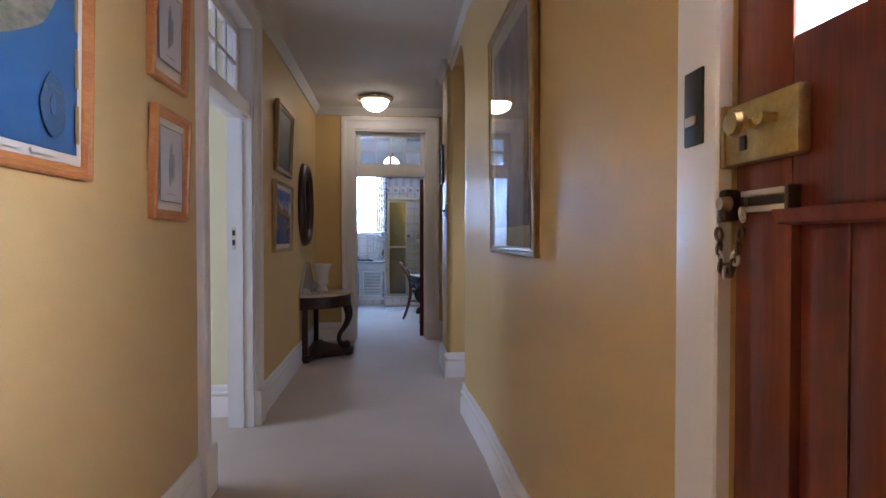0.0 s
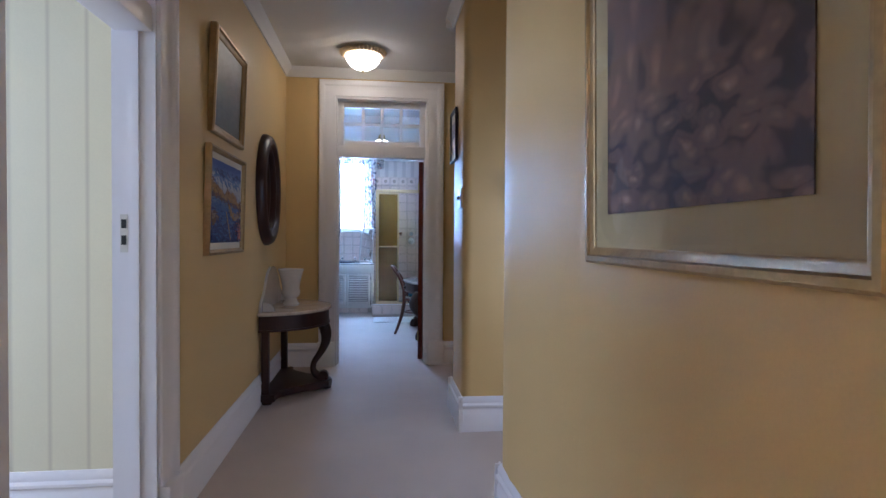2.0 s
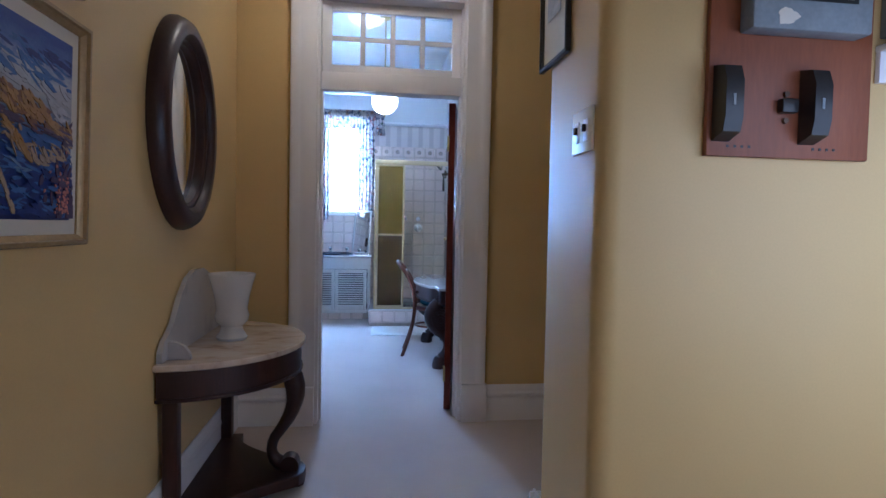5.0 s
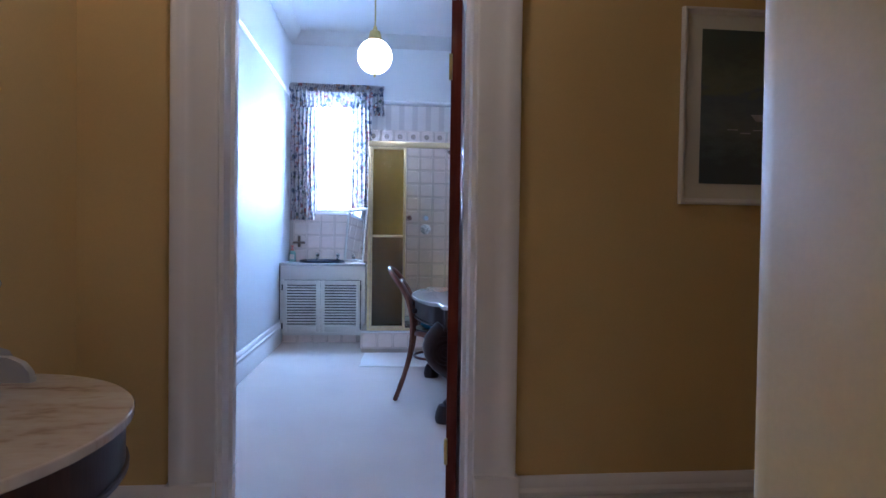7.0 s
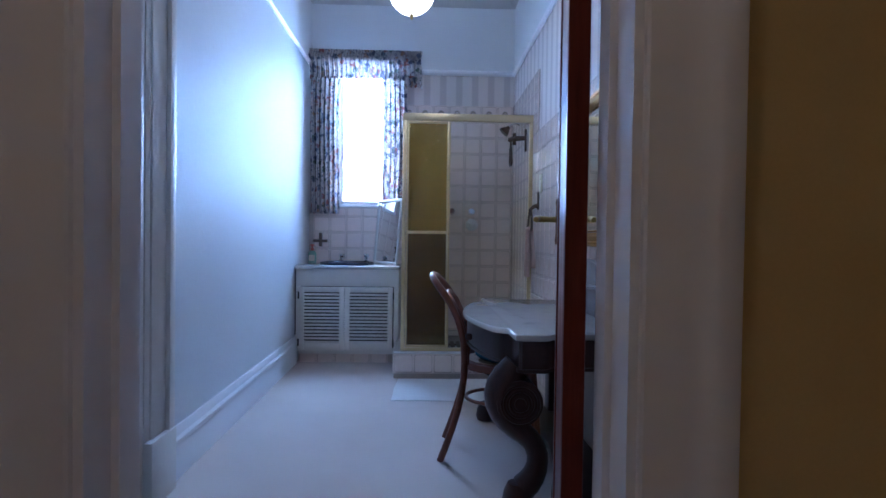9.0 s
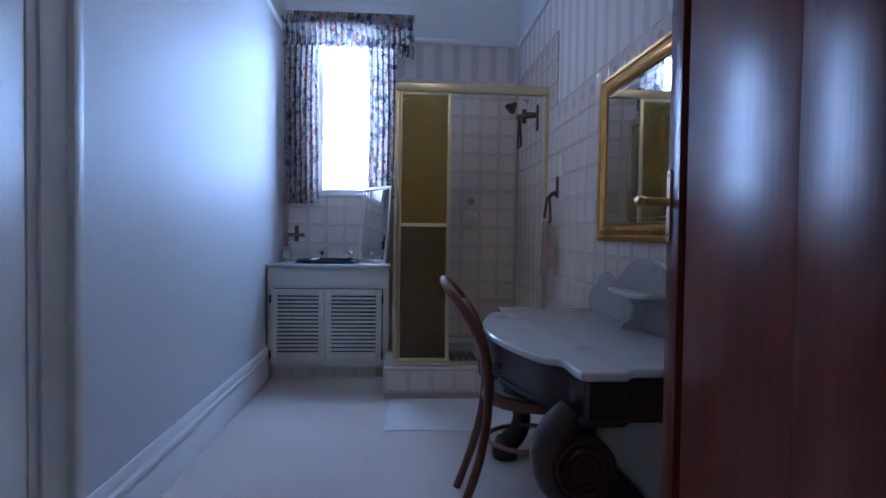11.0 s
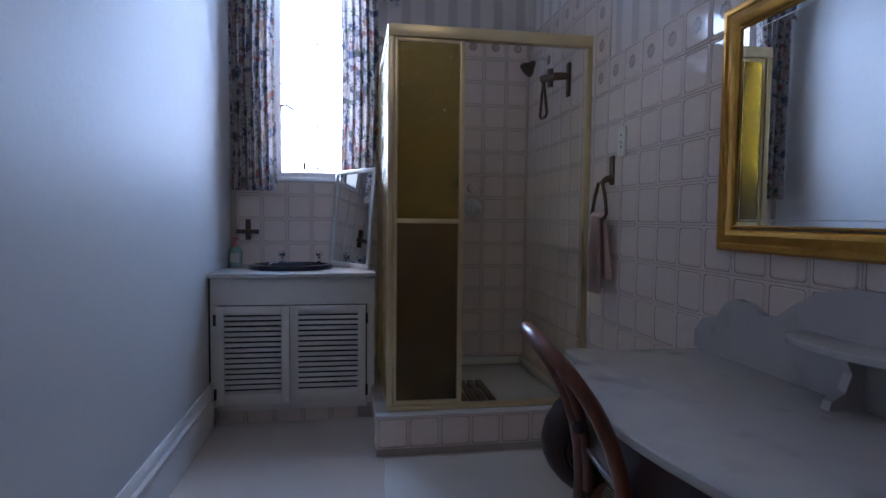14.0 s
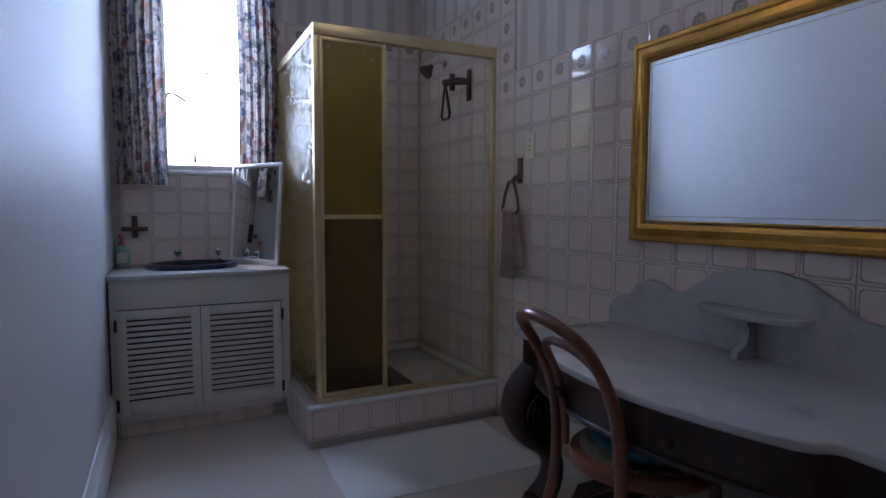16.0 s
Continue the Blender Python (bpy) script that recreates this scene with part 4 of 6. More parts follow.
strokes(lk, "rock_strokes", sand, 26, 14, lambda r: (-0.31 + abs(r.gauss(0, 0.045)), -0.078 + r.gauss(0, 0.010)), 0.03, 0.007, -5, 10, 0.0195)
strokes(lk, "shadow_strokes", plum, 60, 15, lambda r: (0.31 - abs(r.gauss(0, 0.05)), -0.215 + abs(r.gauss(0, 0.08))), 0.04, 0.014, 60, 30, 0.0190)
strokes(lk, "flower_dabs", red_dab, 70, 16, lambda r: (0.29 - abs(r.gauss(0, 0.035)), -0.205 + abs(r.gauss(0, 0.06))), 0.009, 0.008, 0, 40, 0.0200)


def rocky(name):
    """A dim print of a rock face: upright slabs above, rounded stones below, broken by fine grain."""
    m = shader(name, (0.2, 0.14, 0.11), 0.7, vary=0.4, scale=7, fine=60, bump=0)
    nt = m.node_tree
    tc = [n for n in nt.nodes if n.bl_idname == "ShaderNodeTexCoord"][0]
    grain = [n for n in nt.nodes if n.bl_idname == "ShaderNodeTexNoise"][0]
    sep = nt.nodes.new("ShaderNodeSeparateXYZ")
    nt.links.new(tc.outputs["Object"], sep.inputs[0])
    wob = nt.nodes.new("ShaderNodeTexNoise")
    wob.inputs["Scale"].default_value, wob.inputs["Detail"].default_value = 6, 6
    nt.links.new(tc.outputs["Object"], wob.inputs["Vector"])
    push = nt.nodes.new("ShaderNodeVectorMath")
    push.operation = "MULTIPLY_ADD"
    push.inputs[1].default_value = (0.10, 0.10, 0.10)
    nt.links.new(wob.outputs["Color"], push.inputs[0])
    nt.links.new(tc.outputs["Object"], push.inputs[2])
    cells = []
    for sc_, st in ((7.0, (1.5, 1, 0.55)), (17.0, (0.8, 1, 1.7))):
        mp = nt.nodes.new("ShaderNodeMapping")
        mp.inputs["Scale"].default_value = st
        nt.links.new(push.outputs[0], mp.inputs["Vector"])
        v = nt.nodes.new("ShaderNodeTexVoronoi")
        v.inputs["Scale"].default_value = sc_
        nt.links.new(mp.outputs["Vector"], v.inputs["Vector"])
        cells.append(v)
    low = nt.nodes.new("ShaderNodeMapRange")
    low.inputs["From Min"].default_value, low.inputs["From Max"].default_value = -0.14, -0.22
    nt.links.new(sep.outputs[2], low.inputs["Value"])
    pick = nt.nodes.new("ShaderNodeMix")
    nt.links.new(low.outputs["Result"], pick.inputs["Factor"])
    nt.links.new(cells[0].outputs["Distance"], pick.inputs["A"])
    nt.links.new(cells[1].outputs["Distance"], pick.inputs["B"])
    tone = nt.nodes.new("ShaderNodeMix")
    tone.inputs["Factor"].default_value = 0.5
    grain.inputs["Scale"].default_value, grain.inputs["Detail"].default_value = 11, 8
    nt.links.new(pick.outputs["Result"], tone.inputs["A"])
    nt.links.new(grain.outputs["Fac"], tone.inputs["B"])
    ramp = [n for n in nt.nodes if n.bl_idname == "ShaderNodeValToRGB"][0]
    nt.links.new(tone.outputs["Result"], ramp.inputs["Fac"])
    return ramped(m, [(0.24, (0.40, 0.26, 0.19)), (0.34, (0.25, 0.15, 0.105)), (0.44, (0.15, 0.092, 0.075)), (0.52, (0.17, 0.10, 0.075)), (0.62, (0.055, 0.038, 0.038))])


crag = rocky("crag_print")
big = picture("large_picture", (EAST, 2.48, 1.745), -90, 0.95, 1.12, 0.042, 0.028, M["old_gold"], "large rocky hillside print behind glass in a gilt frame", "picture", tilt=0.8, art=crag, mount=0.085, card=M["tan_mount"])
g = part("picture_glass", B(-0.44, -0.028, -0.525, 0.44, -0.026, 0.525), M["picture_glass"], big)
g.visible_shadow = False
cert = picture("small_picture", (PIER, 5.47, 1.97), -90, 0.29, 0.36, 0.022, 0.018, M["black"], "small document in a thin black frame", "picture", tilt=0.5)
on_picture(cert, "text_block", B(-0.07, -0.001, -0.02, 0.07, 0, 0.09), M["pale_ink"], 0.010)
boat_art = painted("boat_painting", [(0.1, (0.08, 0.10, 0.11)), (0.35, (0.15, 0.18, 0.19)), (0.55, (0.10, 0.13, 0.17)), (0.66, (0.16, 0.18, 0.13)), (0.9, (0.09, 0.11, 0.09))], 2, -0.25, 0.25, 0.35, 9)
boat = picture("boat_picture", (1.86, END, 1.585), 0, 0.64, 0.72, 0.022, 0.022, M["louvre"], "small sailing boats on dark water in a pale frame", "picture", tilt=0.5, art=boat_art, mount=0.055)
on_picture(boat, "sail", prism(bmesh.new(), [(0.04, 0.02), (0.075, 0.02), (0.055, 0.085)], 1, -0.0012, 0), M["pale_ink"], 0.0125)
on_picture(boat, "sail", prism(bmesh.new(), [(0.085, -0.01), (0.125, -0.01), (0.09, 0.07)], 1, -0.0012, 0), M["pale_ink"], 0.0125)
on_picture(boat, "mast", B(0.078, -0.0012, -0.025, 0.081, 0, 0.10), M["ink"], 0.0125)
for k in range(5):
    on_picture(boat, "ripple", B(-0.14 + 0.05 * k, -0.0012, -0.085 - 0.012 * (k % 2), -0.10 + 0.05 * k, 0, -0.081 - 0.012 * (k % 2)), M["pale_ink"], 0.0125)
on_picture(boat, "hull", prism(bmesh.new(), [(-0.03, -0.05), (0.12, -0.05), (0.14, -0.025), (-0.05, -0.025)], 1, -0.0012, 0), M["pale_ink"], 0.0125)

# ---- oval mirror ----
om = thing("oval_mirror", (WEST, 6.0, 1.61), "oval mirror in a heavy turned mahogany frame", "mirror", rz=90)
part("mirror_frame", loop_frame(bmesh.new(), oval_outline(0.72, 0.86), [(0, 0.002), (0.0, 0.02), (0.006, 0.035), (0.02, 0.058), (0.045, 0.07), (0.07, 0.068), (0.085, 0.055), (0.09, 0.04), (0.10, 0.04),
                                                                    (0.112, 0.03), (0.112, 0.002)]), M["dark_wood"], om)
bm = bmesh.new()
v = [bm.verts.new((x, -0.014, z)) for x, z in oval_outline(0.72, 0.86)(0.108)]
w = [bm.verts.new((x, -0.004, z)) for x, z in oval_outline(0.72, 0.86)(0.108)]
bm.faces.new(v)
bm.faces.new(w[::-1])
for k in range(len(v)):
    bm.faces.new((v[k], w[k], w[(k + 1) % len(v)], v[(k + 1) % len(v)]))
bmesh.ops.recalc_face_normals(bm, faces=bm.faces)
part("looking_glass", bm, M["mirror"], om)

# ---- console table ----
TC = (WEST, 6.2, 0.0)
tbl = thing("console_table", TC, "half-round mahogany console table with a marble top", "table")
tbl.matrix_basis = pose(*TC) @ Matrix.Diagonal((1, 1, 1.035, 1))


def half_round(r_out, depth, n=28, flat=0.0):
    """Half-oval outline in x, y: the straight side lies on x = flat."""
    return [(flat, -r_out)] + [(flat + depth * math.sin(math.pi * k / n), -r_out * math.cos(math.pi * k / n)) for k in range(1, n)] + [(flat, r_out)]


def slab_from(outline, z0, z1, bev=0.0, inset=0.0):
    bm = prism(bmesh.new(), outline, 2, z0, z1)
    if bev:
        es = [e for e in bm.edges if abs(e.verts[0].co.z - e.verts[1].co.z) < 1e-6]
        bmesh.ops.bevel(bm, geom=es, offset=bev, segments=3, affect="EDGES", profile=0.6)
    return bm


part("marble_top", slab_from(half_round(0.505, 0.49, flat=0.004), 0.64, 0.665, 0.008), M["warm_marble"], tbl, "brown-veined polished marble top")
part("apron", slab_from(half_round(0.485, 0.465, flat=0.01), 0.535, 0.64), M["dark_wood"], tbl)
part("apron_bead", slab_from(half_round(0.495, 0.475, flat=0.008), 0.525, 0.54, 0.005), M["dark_wood"], tbl)
for y in (-0.43, 0.43):
    part("back_post", B(0.02, y - 0.028, 0.075, 0.075, y + 0.028, 0.53, bevel=0.006), M["dark_wood"], tbl)
leg = bez((0.42, 0, 0.53), (0.50, 0, 0.40), (0.42, 0, 0.30), (0.36, 0, 0.22), 9) + bez((0.36, 0, 0.22), (0.33, 0, 0.16), (0.35, 0, 0.10), (0.43, 0, 0.09), 7)[1:]
part("scroll_leg", tube(bmesh.new(), leg, [0.045, 0.047, 0.046, 0.042, 0.037, 0.033, 0.03, 0.027, 0.025, 0.024, 0.024, 0.024, 0.026, 0.029, 0.032, 0.034, 0.03], 14), M["dark_wood"], tbl)
part("scroll_foot", tube(bmesh.new(), [(0.43, -0.035, 0.10), (0.43, 0.035, 0.10)], 0.042, 16), M["dark_wood"], tbl)
base = [(0.01, -0.48), (0.12, -0.48)] + [(0.12 + 0.36 * (k / 10) ** 1.6, -0.42 + 0.34 * k / 10) for k in range(1, 11)] + [(0.50, -0.03), (0.50, 0.03)] + \
       [(0.12 + 0.36 * ((10 - k) / 10) ** 1.6, 0.08 + 0.34 * k / 10) for k in range(0, 10)] + [(0.12, 0.48), (0.01, 0.48)]
part("platform", slab_from(base, 0.025, 0.075, 0.008), M["dark_wood"], tbl)
for x, y in ((0.06, -0.44), (0.06, 0.44), (0.46, 0.0)):
    part("foot", lathe(bmesh.new(), [(0.02, 0), (0.035, 0.004), (0.038, 0.016), (0.03, 0.026)], (x, y, 0), 16), M["dark_wood"], tbl)
sp = [(-0.56, 0.665), (-0.56, 0.70), (-0.52, 0.74), (-0.46, 0.76), (-0.40, 0.79), (-0.30, 0.88), (-0.20, 0.94), (-0.08, 0.97), (0.08, 0.97), (0.20, 0.94), (0.30, 0.88), (0.40, 0.79), (0.46, 0.76), (0.52, 0.74), (0.56, 0.70), (0.56, 0.665)]
part("splashback", prism(bmesh.new(), [(a * 0.84, b) for a, b in sp], 0, 0.006, 0.026), M["marble"], tbl, "shaped marble splashback")
for y in (-0.40, 0.40):
    part("bracket", prism(bmesh.new(), [(0.026, 0.665), (0.11, 0.665), (0.105, 0.69), (0.085, 0.715), (0.05, 0.73), (0.026, 0.73)], 1, y - 0.012, y + 0.012), M["marble"], tbl)
vase = single("urn_vase", lathe(bmesh.new(), [(0.0, 0), (0.062, 0), (0.068, 0.012), (0.05, 0.04), (0.046, 0.06), (0.07, 0.085), (0.074, 0.11), (0.066, 0.14), (0.076, 0.20), (0.092, 0.26), (0.102, 0.292),
                                           (0.100, 0.298), (0.09, 0.29), (0.07, 0.2), (0.05, 0.12), (0.0, 0.11)], (0, 0, 0), 36), M["ceramic"], "white ceramic urn vase on the marble console table", "vase")
vase.location = (-0.40, 6.19, 0.6885)

# ---- hall fittings ----
hl = thing("ceiling_light", (0.17, 6.42, HALL_H), "lit white glass bowl light with a beaded gilt rim", "ceiling light")
part("base_ring", lathe(bmesh.new(), [(0.0, 0), (0.135, 0), (0.165, -0.012), (0.172, -0.03), (0.166, -0.045), (0.15, -0.05), (0.0, -0.05)], (0, 0, 0), 40), M["cream_gilt"], hl)
for k in range(36):
    a = 2 * math.pi * k / 36
    part("bead", tube(bmesh.new(), [(0.196 * math.cos(a), 0.196 * math.sin(a), -0.016), (0.186 * math.cos(a), 0.186 * math.sin(a), -0.034), (0.160 * math.cos(a), 0.160 * math.sin(a), -0.052)], [0.010, 0.012, 0.008], 6), M["cream_gilt"], hl)
part("glass_bowl", lathe(bmesh.new(), [(0.148, -0.05), (0.146, -0.075), (0.13, -0.11), (0.10, -0.14), (0.06, -0.163), (0.02, -0.172), (0.0, -0.172)], (0, 0, 0), 40), M["lamp_bowl"], hl)
part("finial", lathe(bmesh.new(), [(0.0, -0.172), (0.012, -0.172), (0.009, -0.182), (0.005, -0.195), (0.0, -0.198)], (0, 0, 0), 12), M["brass"], hl)

sw = thing("light_switch", (PIER, 5.19, 1.51), "cream double light switch plate on the pier", "light switch")
part("plate", B(-0.009, -0.08, -0.065, 0.0, 0.08, 0.065, bevel=0.003), M["plastic"], sw)
for y in (-0.035, 0.035):
    rs = part("switch_surround", B(-0.011, y - 0.018, -0.032, -0.0085, y + 0.018, 0.032, bevel=0.001), M["white"], sw)
    part("toggle", B(-0.022, y - 0.006, -0.006, -0.010, y + 0.006, 0.016, bevel=0.003), M["bronze"], rs)

mb = thing("meter_board", (1.39, 5.05, 1.43), "red-brown wooden electricity meter board on the wall", "meter board")
part("board", B(-0.245, -0.022, 0, 0.262, -0.001, 0.78, bevel=0.004), M["board_wood"], mb)
mtr = part("meter", B(-0.16, -0.085, 0.34, 0.20, -0.022, 0.62, bevel=0.008), M["grey_box"], mb, "scuffed grey meter case")
part("meter_window", B(-0.10, -0.088, 0.42, 0.15, -0.085, 0.52), M["black"], mtr)
for k in range(5):
    part("dial_digit", prism(bmesh.new(), [(-0.028 + 0.031 * k, 0.470), (-0.020 + 0.031 * k, 0.470), (-0.006 + 0.031 * k, 0.505), (-0.014 + 0.031 * k, 0.505)], 1, -0.0905, -0.088), M["paper"], mtr)
for k in range(3):
    part("label_bar", B(-0.09 + 0.08 * k, -0.0905, 0.430, -0.025 + 0.08 * k, -0.088, 0.440), M["paper"], mtr)
part("dial_screw", tube(bmesh.new(), [(-0.075, -0.088, 0.488), (-0.075, -0.092, 0.488)], 0.011, 12), M["silver"], mtr)
part("paint_splash", blob(-0.06, 0.375, 0.03, 0.022, 20, 0.14, 4), M["paper"], mtr)
mtr.children[-1].location = (0, -0.0855, 0)
for x in (-0.205, 0.06):
    fz = part("fuse_holder", prism(bmesh.new(), [(-0.022, 0.04), (-0.075, 0.06), (-0.085, 0.10), (-0.085, 0.20), (-0.07, 0.24), (-0.022, 0.25)], 0, x - 0.026, x + 0.026), M["black"], mb, "black fuse holder")
    part("fuse_mark", B(x - 0.006, -0.087, 0.13, x + 0.002, -0.0855, 0.16), M["grey_box"], fz)
    for k in range(4):
        part("screw_hole", B(x - 0.03 + 0.022 * k + 0.05, -0.024, 0.025, x - 0.023 + 0.022 * k + 0.05, -0.0215, 0.032), M["black"], mb)
part("small_switch", B(-0.035, -0.05, 0.125, 0.015, -0.022, 0.165, bevel=0.005), M["black"], mb)
for z in (0.105, 0.18):
    part("screw", tube(bmesh.new(), [(-0.01, -0.022, z), (-0.01, -0.032, z)], 0.008, 10), M["bronze"], mb)
fx = thing("fuse_box", (1.745, 5.05, 1.79), "small grey fuse box on the recess wall", "fuse box")
part("case", B(-0.055, -0.05, 0, 0.075, -0.001, 0.18, bevel=0.006), M["grey_box"], fx)
part("switch", B(-0.01, -0.06, 0.08, 0.02, -0.05, 0.12, bevel=0.002), M["black"], fx)
sh = thing("wall_shelf", (1.95, 5.05, 1.66), "white painted wooden shelf in the recess", "shelf")
part("board", B(-0.27, -0.10, 0.09, 0.24, 0.0, 0.11, bevel=0.003), M["white"], sh)
part("batten", B(-0.27, -0.02, 0.0, 0.24, -0.001, 0.09, bevel=0.003), M["white"], sh)

# ---- bathroom door ----
LW = 0.74
bd = new("door_2")
tagged(bd, "dark mahogany bathroom door standing open", kind="structure")
bd.matrix_basis = pose(DOOR_X1 - 0.08, BS + 0.016, 0.0, 0, 0, -12)
for name, y0, y1, z0, z1 in (("stile", 0.0, 0.185, 0.012, 2.01), ("stile", LW - 0.085, LW, 0.012, 2.01), ("rail", 0.185, LW - 0.085, 0.012, 0.22), ("rail", 0.185, LW - 0.085, 1.89, 2.01)):
    part(name, B(0.0, y0, z0, 0.042, y1, z1, bevel=0.003), M["dark_red"], bd)
part("panel_ground", B(0.014, 0.18, 0.215, 0.028, LW - 0.08, 1.895), M["dark_red"], bd)
part("panel", B(0.004, 0.19, 0.25, 0.038, LW - 0.115, 1.86, bevel=0.006), M["dark_red"], bd, "raised panel with a deep groove round it")
for q, face in ((-1, 0.0), (1, 0.042)):
    bm = round_post(bmesh.new(), -0.013, -0.072, 0.013, 0.072, 0.0, 0.005, 0.012)
    bm.transform(Matrix(((0, 0, q, face), (1, 0, 0, LW - 0.024), (0, 1, 0, 1.112), (0, 0, 0, 1))))
    hp = part("handle_plate", bm, M["bronze_plate"], bd, "long aged bronze handle plate")
    part("lever_handle", tube(bmesh.new(), [(face + q * o, LW - 0.024 - b, z) for o, b, z in ((0.004, 0, 1.119), (0.025, 0, 1.119), (0.045, 0.004, 1.119), (0.060, 0.012, 1.120), (0.066, 0.03, 1.119), (0.066, 0.05, 1.117))],
                              [0.010, 0.009, 0.010, 0.011, 0.011, 0.008], 12), M["brass"], hp)
    for z in (1.055, 1.172):
        part("screw", tube(bmesh.new(), [(face + q * 0.004, LW - 0.024, z), (face + q * 0.0065, LW - 0.024, z)], 0.0045, 10), M["bronze"], hp)
part("lock_face", B(0.010, LW - 0.001, 1.02, 0.032, LW + 0.002, 1.23), M["bronze"], bd)
for z in (0.25, 1.75):
    part("hinge", tube(bmesh.new(), [(0.0, -0.004, z - 0.05), (0.0, -0.004, z + 0.05)], 0.007, 10), M["brass"], bd)

# ---- bathroom window and curtains ----
win = new("window_1")
tagged(win, "white steel casement window in bright daylight", kind="structure")
wy = BN + 0.12
for a0, a1, c0, c1 in ((WX0, WX0 + 0.035, WZ0, WZ1), (WX1 - 0.035, WX1, WZ0, WZ1), (WX0 + 0.035, WX1 - 0.035, WZ1 - 0.035, WZ1), (WX0 + 0.035, WX1 - 0.035, WZ0, WZ0 + 0.04)):
    part("window_frame", B(a0, wy - 0.02, c0, a1, wy + 0.02, c1, bevel=0.003), M["white"], win)
part("glazing_bar", B(-0.112, wy - 0.012, WZ0 + 0.04, -0.104, wy + 0.012, WZ1 - 0.035), M["white"], win)
BARS = (1.70, 1.96, 2.22)
for z in BARS:
    part("glazing_bar", B(WX0 + 0.035, wy - 0.010, z - 0.004, WX1 - 0.035, wy + 0.010, z + 0.004), M["white"], win)
zs = [WZ0 + 0.04, *BARS, WZ1 - 0.035]
for x0, x1 in ((WX0 + 0.035, -0.114), (-0.102, WX1 - 0.035)):
    for z0, z1 in zip(zs, zs[1:]):
        g = part("pane", B(x0, wy - 0.002, z0, x1, wy + 0.002, z1), M["pane"], win)
        g.visible_shadow = False
part("window_sill", B(WX0 - 0.01, BN - 0.025, WZ0 - 0.025, WX1 + 0.01, BN + 0.1, WZ0, bevel=0.005), M["white"], win)
part("casement_handle", tube(bmesh.new(), [(-0.33, wy - 0.02, 1.80), (-0.33, wy - 0.06, 1.81), (-0.30, wy - 0.065, 1.815), (-0.23, wy - 0.065, 1.77)], 0.007, 8), M["bronze"], win)
part("casement_stay", tube(bmesh.new(), [(-0.19, wy - 0.02, 1.43), (-0.19, wy - 0.05, 1.425), (-0.0, wy - 0.05, 1.415)], 0.005, 8), M["bronze"], win)
part("stay_peg", tube(bmesh.new(), [(-0.19, wy - 0.05, 1.41), (-0.19, wy - 0.05, 1.46)], 0.008, 8), M["bronze"], win)


def cloth(x0, x1, z0, z1, y, folds, amp, seed, pinch=0.0, wavy=0.0, nx=90, nz=26):
    """Hanging cloth with folds that soften towards the hem."""
    rnd = random.Random(seed)
    ph = [rnd.uniform(0, 6.3) for _ in range(5)]
    bm = bmesh.new()
    rows = []
    for j in range(nz + 1):
        v = j / nz
        row = []
        for i in range(nx + 1):
            u = i / nx
            f = folds * 2 * math.pi * u
            a = amp * (0.45 + 0.55 * v)
            yy = y + a * (math.sin(f + ph[0] + 0.5 * math.sin(2.3 * v + ph[1])) + 0.4 * math.sin(2.1 * f + ph[2] + v))
            mid = 0.5 + (u - 0.5) * (1 - pinch * math.sin(math.pi * min(1, v * 1.1)) * 0.3)
            zz = z1 + (z0 - z1) * v + wavy * v * math.sin(f * 0.5 + ph[3])
            row.append(bm.verts.new((x0 + (x1 - x0) * mid + 0.006 * math.sin(5 * v + ph[4]), yy, zz)))
        rows.append(row)
    for r0, r1 in zip(rows, rows[1:]):
        for k in range(nx):
            bm.faces.new((r0[k], r0[k + 1], r1[k + 1], r1[k]))
    back = bmesh.ops.solidify(bm, geom=list(bm.faces), thickness=0.0015)
    return bm


CG = "window curtains"
single("curtain", cloth(-0.605, -0.345, 1.27, 2.52, 11.37, 6, 0.022, 1), M["floral"], "floral cotton curtain hanging beside the window", "curtain", CG)
bm = cloth(0.045, 0.27, 1.31, 2.52, 11.375, 5, 0.022, 2)
single("curtain", bm, M["floral"], "floral cotton curtain gathered beside the shower", "curtain", CG)
pel = thing("pelmet", (-0.11, 11.33, 2.48), "gathered floral pelmet with a frilled top", "pelmet")
part("gathered_cloth", cloth(-0.615, 0.395, 2.49, 2.73, 11.32, 24, 0.014, 3, wavy=0.012, nx=220, nz=10), M["floral"], pel, world=True)
part("frill", cloth(-0.615, 0.40, 2.675, 2.745, 11.305, 40, 0.008, 4, wavy=0.006, nx=260, nz=4), M["floral"], pel, world=True)
part("tail", cloth(0.28, 0.40, 2.42, 2.52, 11.31, 3, 0.014, 5, nx=40, nz=6), M["floral"], pel, world=True)
part("rail", B(-0.62, 11.34, 2.64, 0.40, 11.36, 2.67), M["white"], pel, world=True)
part("rail_end", B(0.385, 11.32, 2.45, 0.405, 11.478, 2.48, bevel=0.003), M["white"], pel, world=True)

# ---- vanity ----
VX0, VX1, VY = BW + 0.004, 0.232, 10.90
van = thing("vanity_cabinet", ((VX0 + VX1) / 2, 11.19, 0), "white vanity cabinet with two louvred doors", "cabinet")
bm = bmesh.new()
box(bm, VX0, VY + 0.02, 0.10, VX0 + 0.03, BN - 0.014, 0.79)
box(bm, VX1 - 0.03, VY + 0.02, 0.10, VX1, BN - 0.014, 0.79)
box(bm, VX0 + 0.03, VY + 0.05, 0.10, VX1 - 0.03, BN - 0.014, 0.115)
box(bm, VX0 + 0.03, BN - 0.03, 0.115, VX1 - 0.03, BN - 0.014, 0.79)
part("body", bm, M["louvre"], van, world=True)
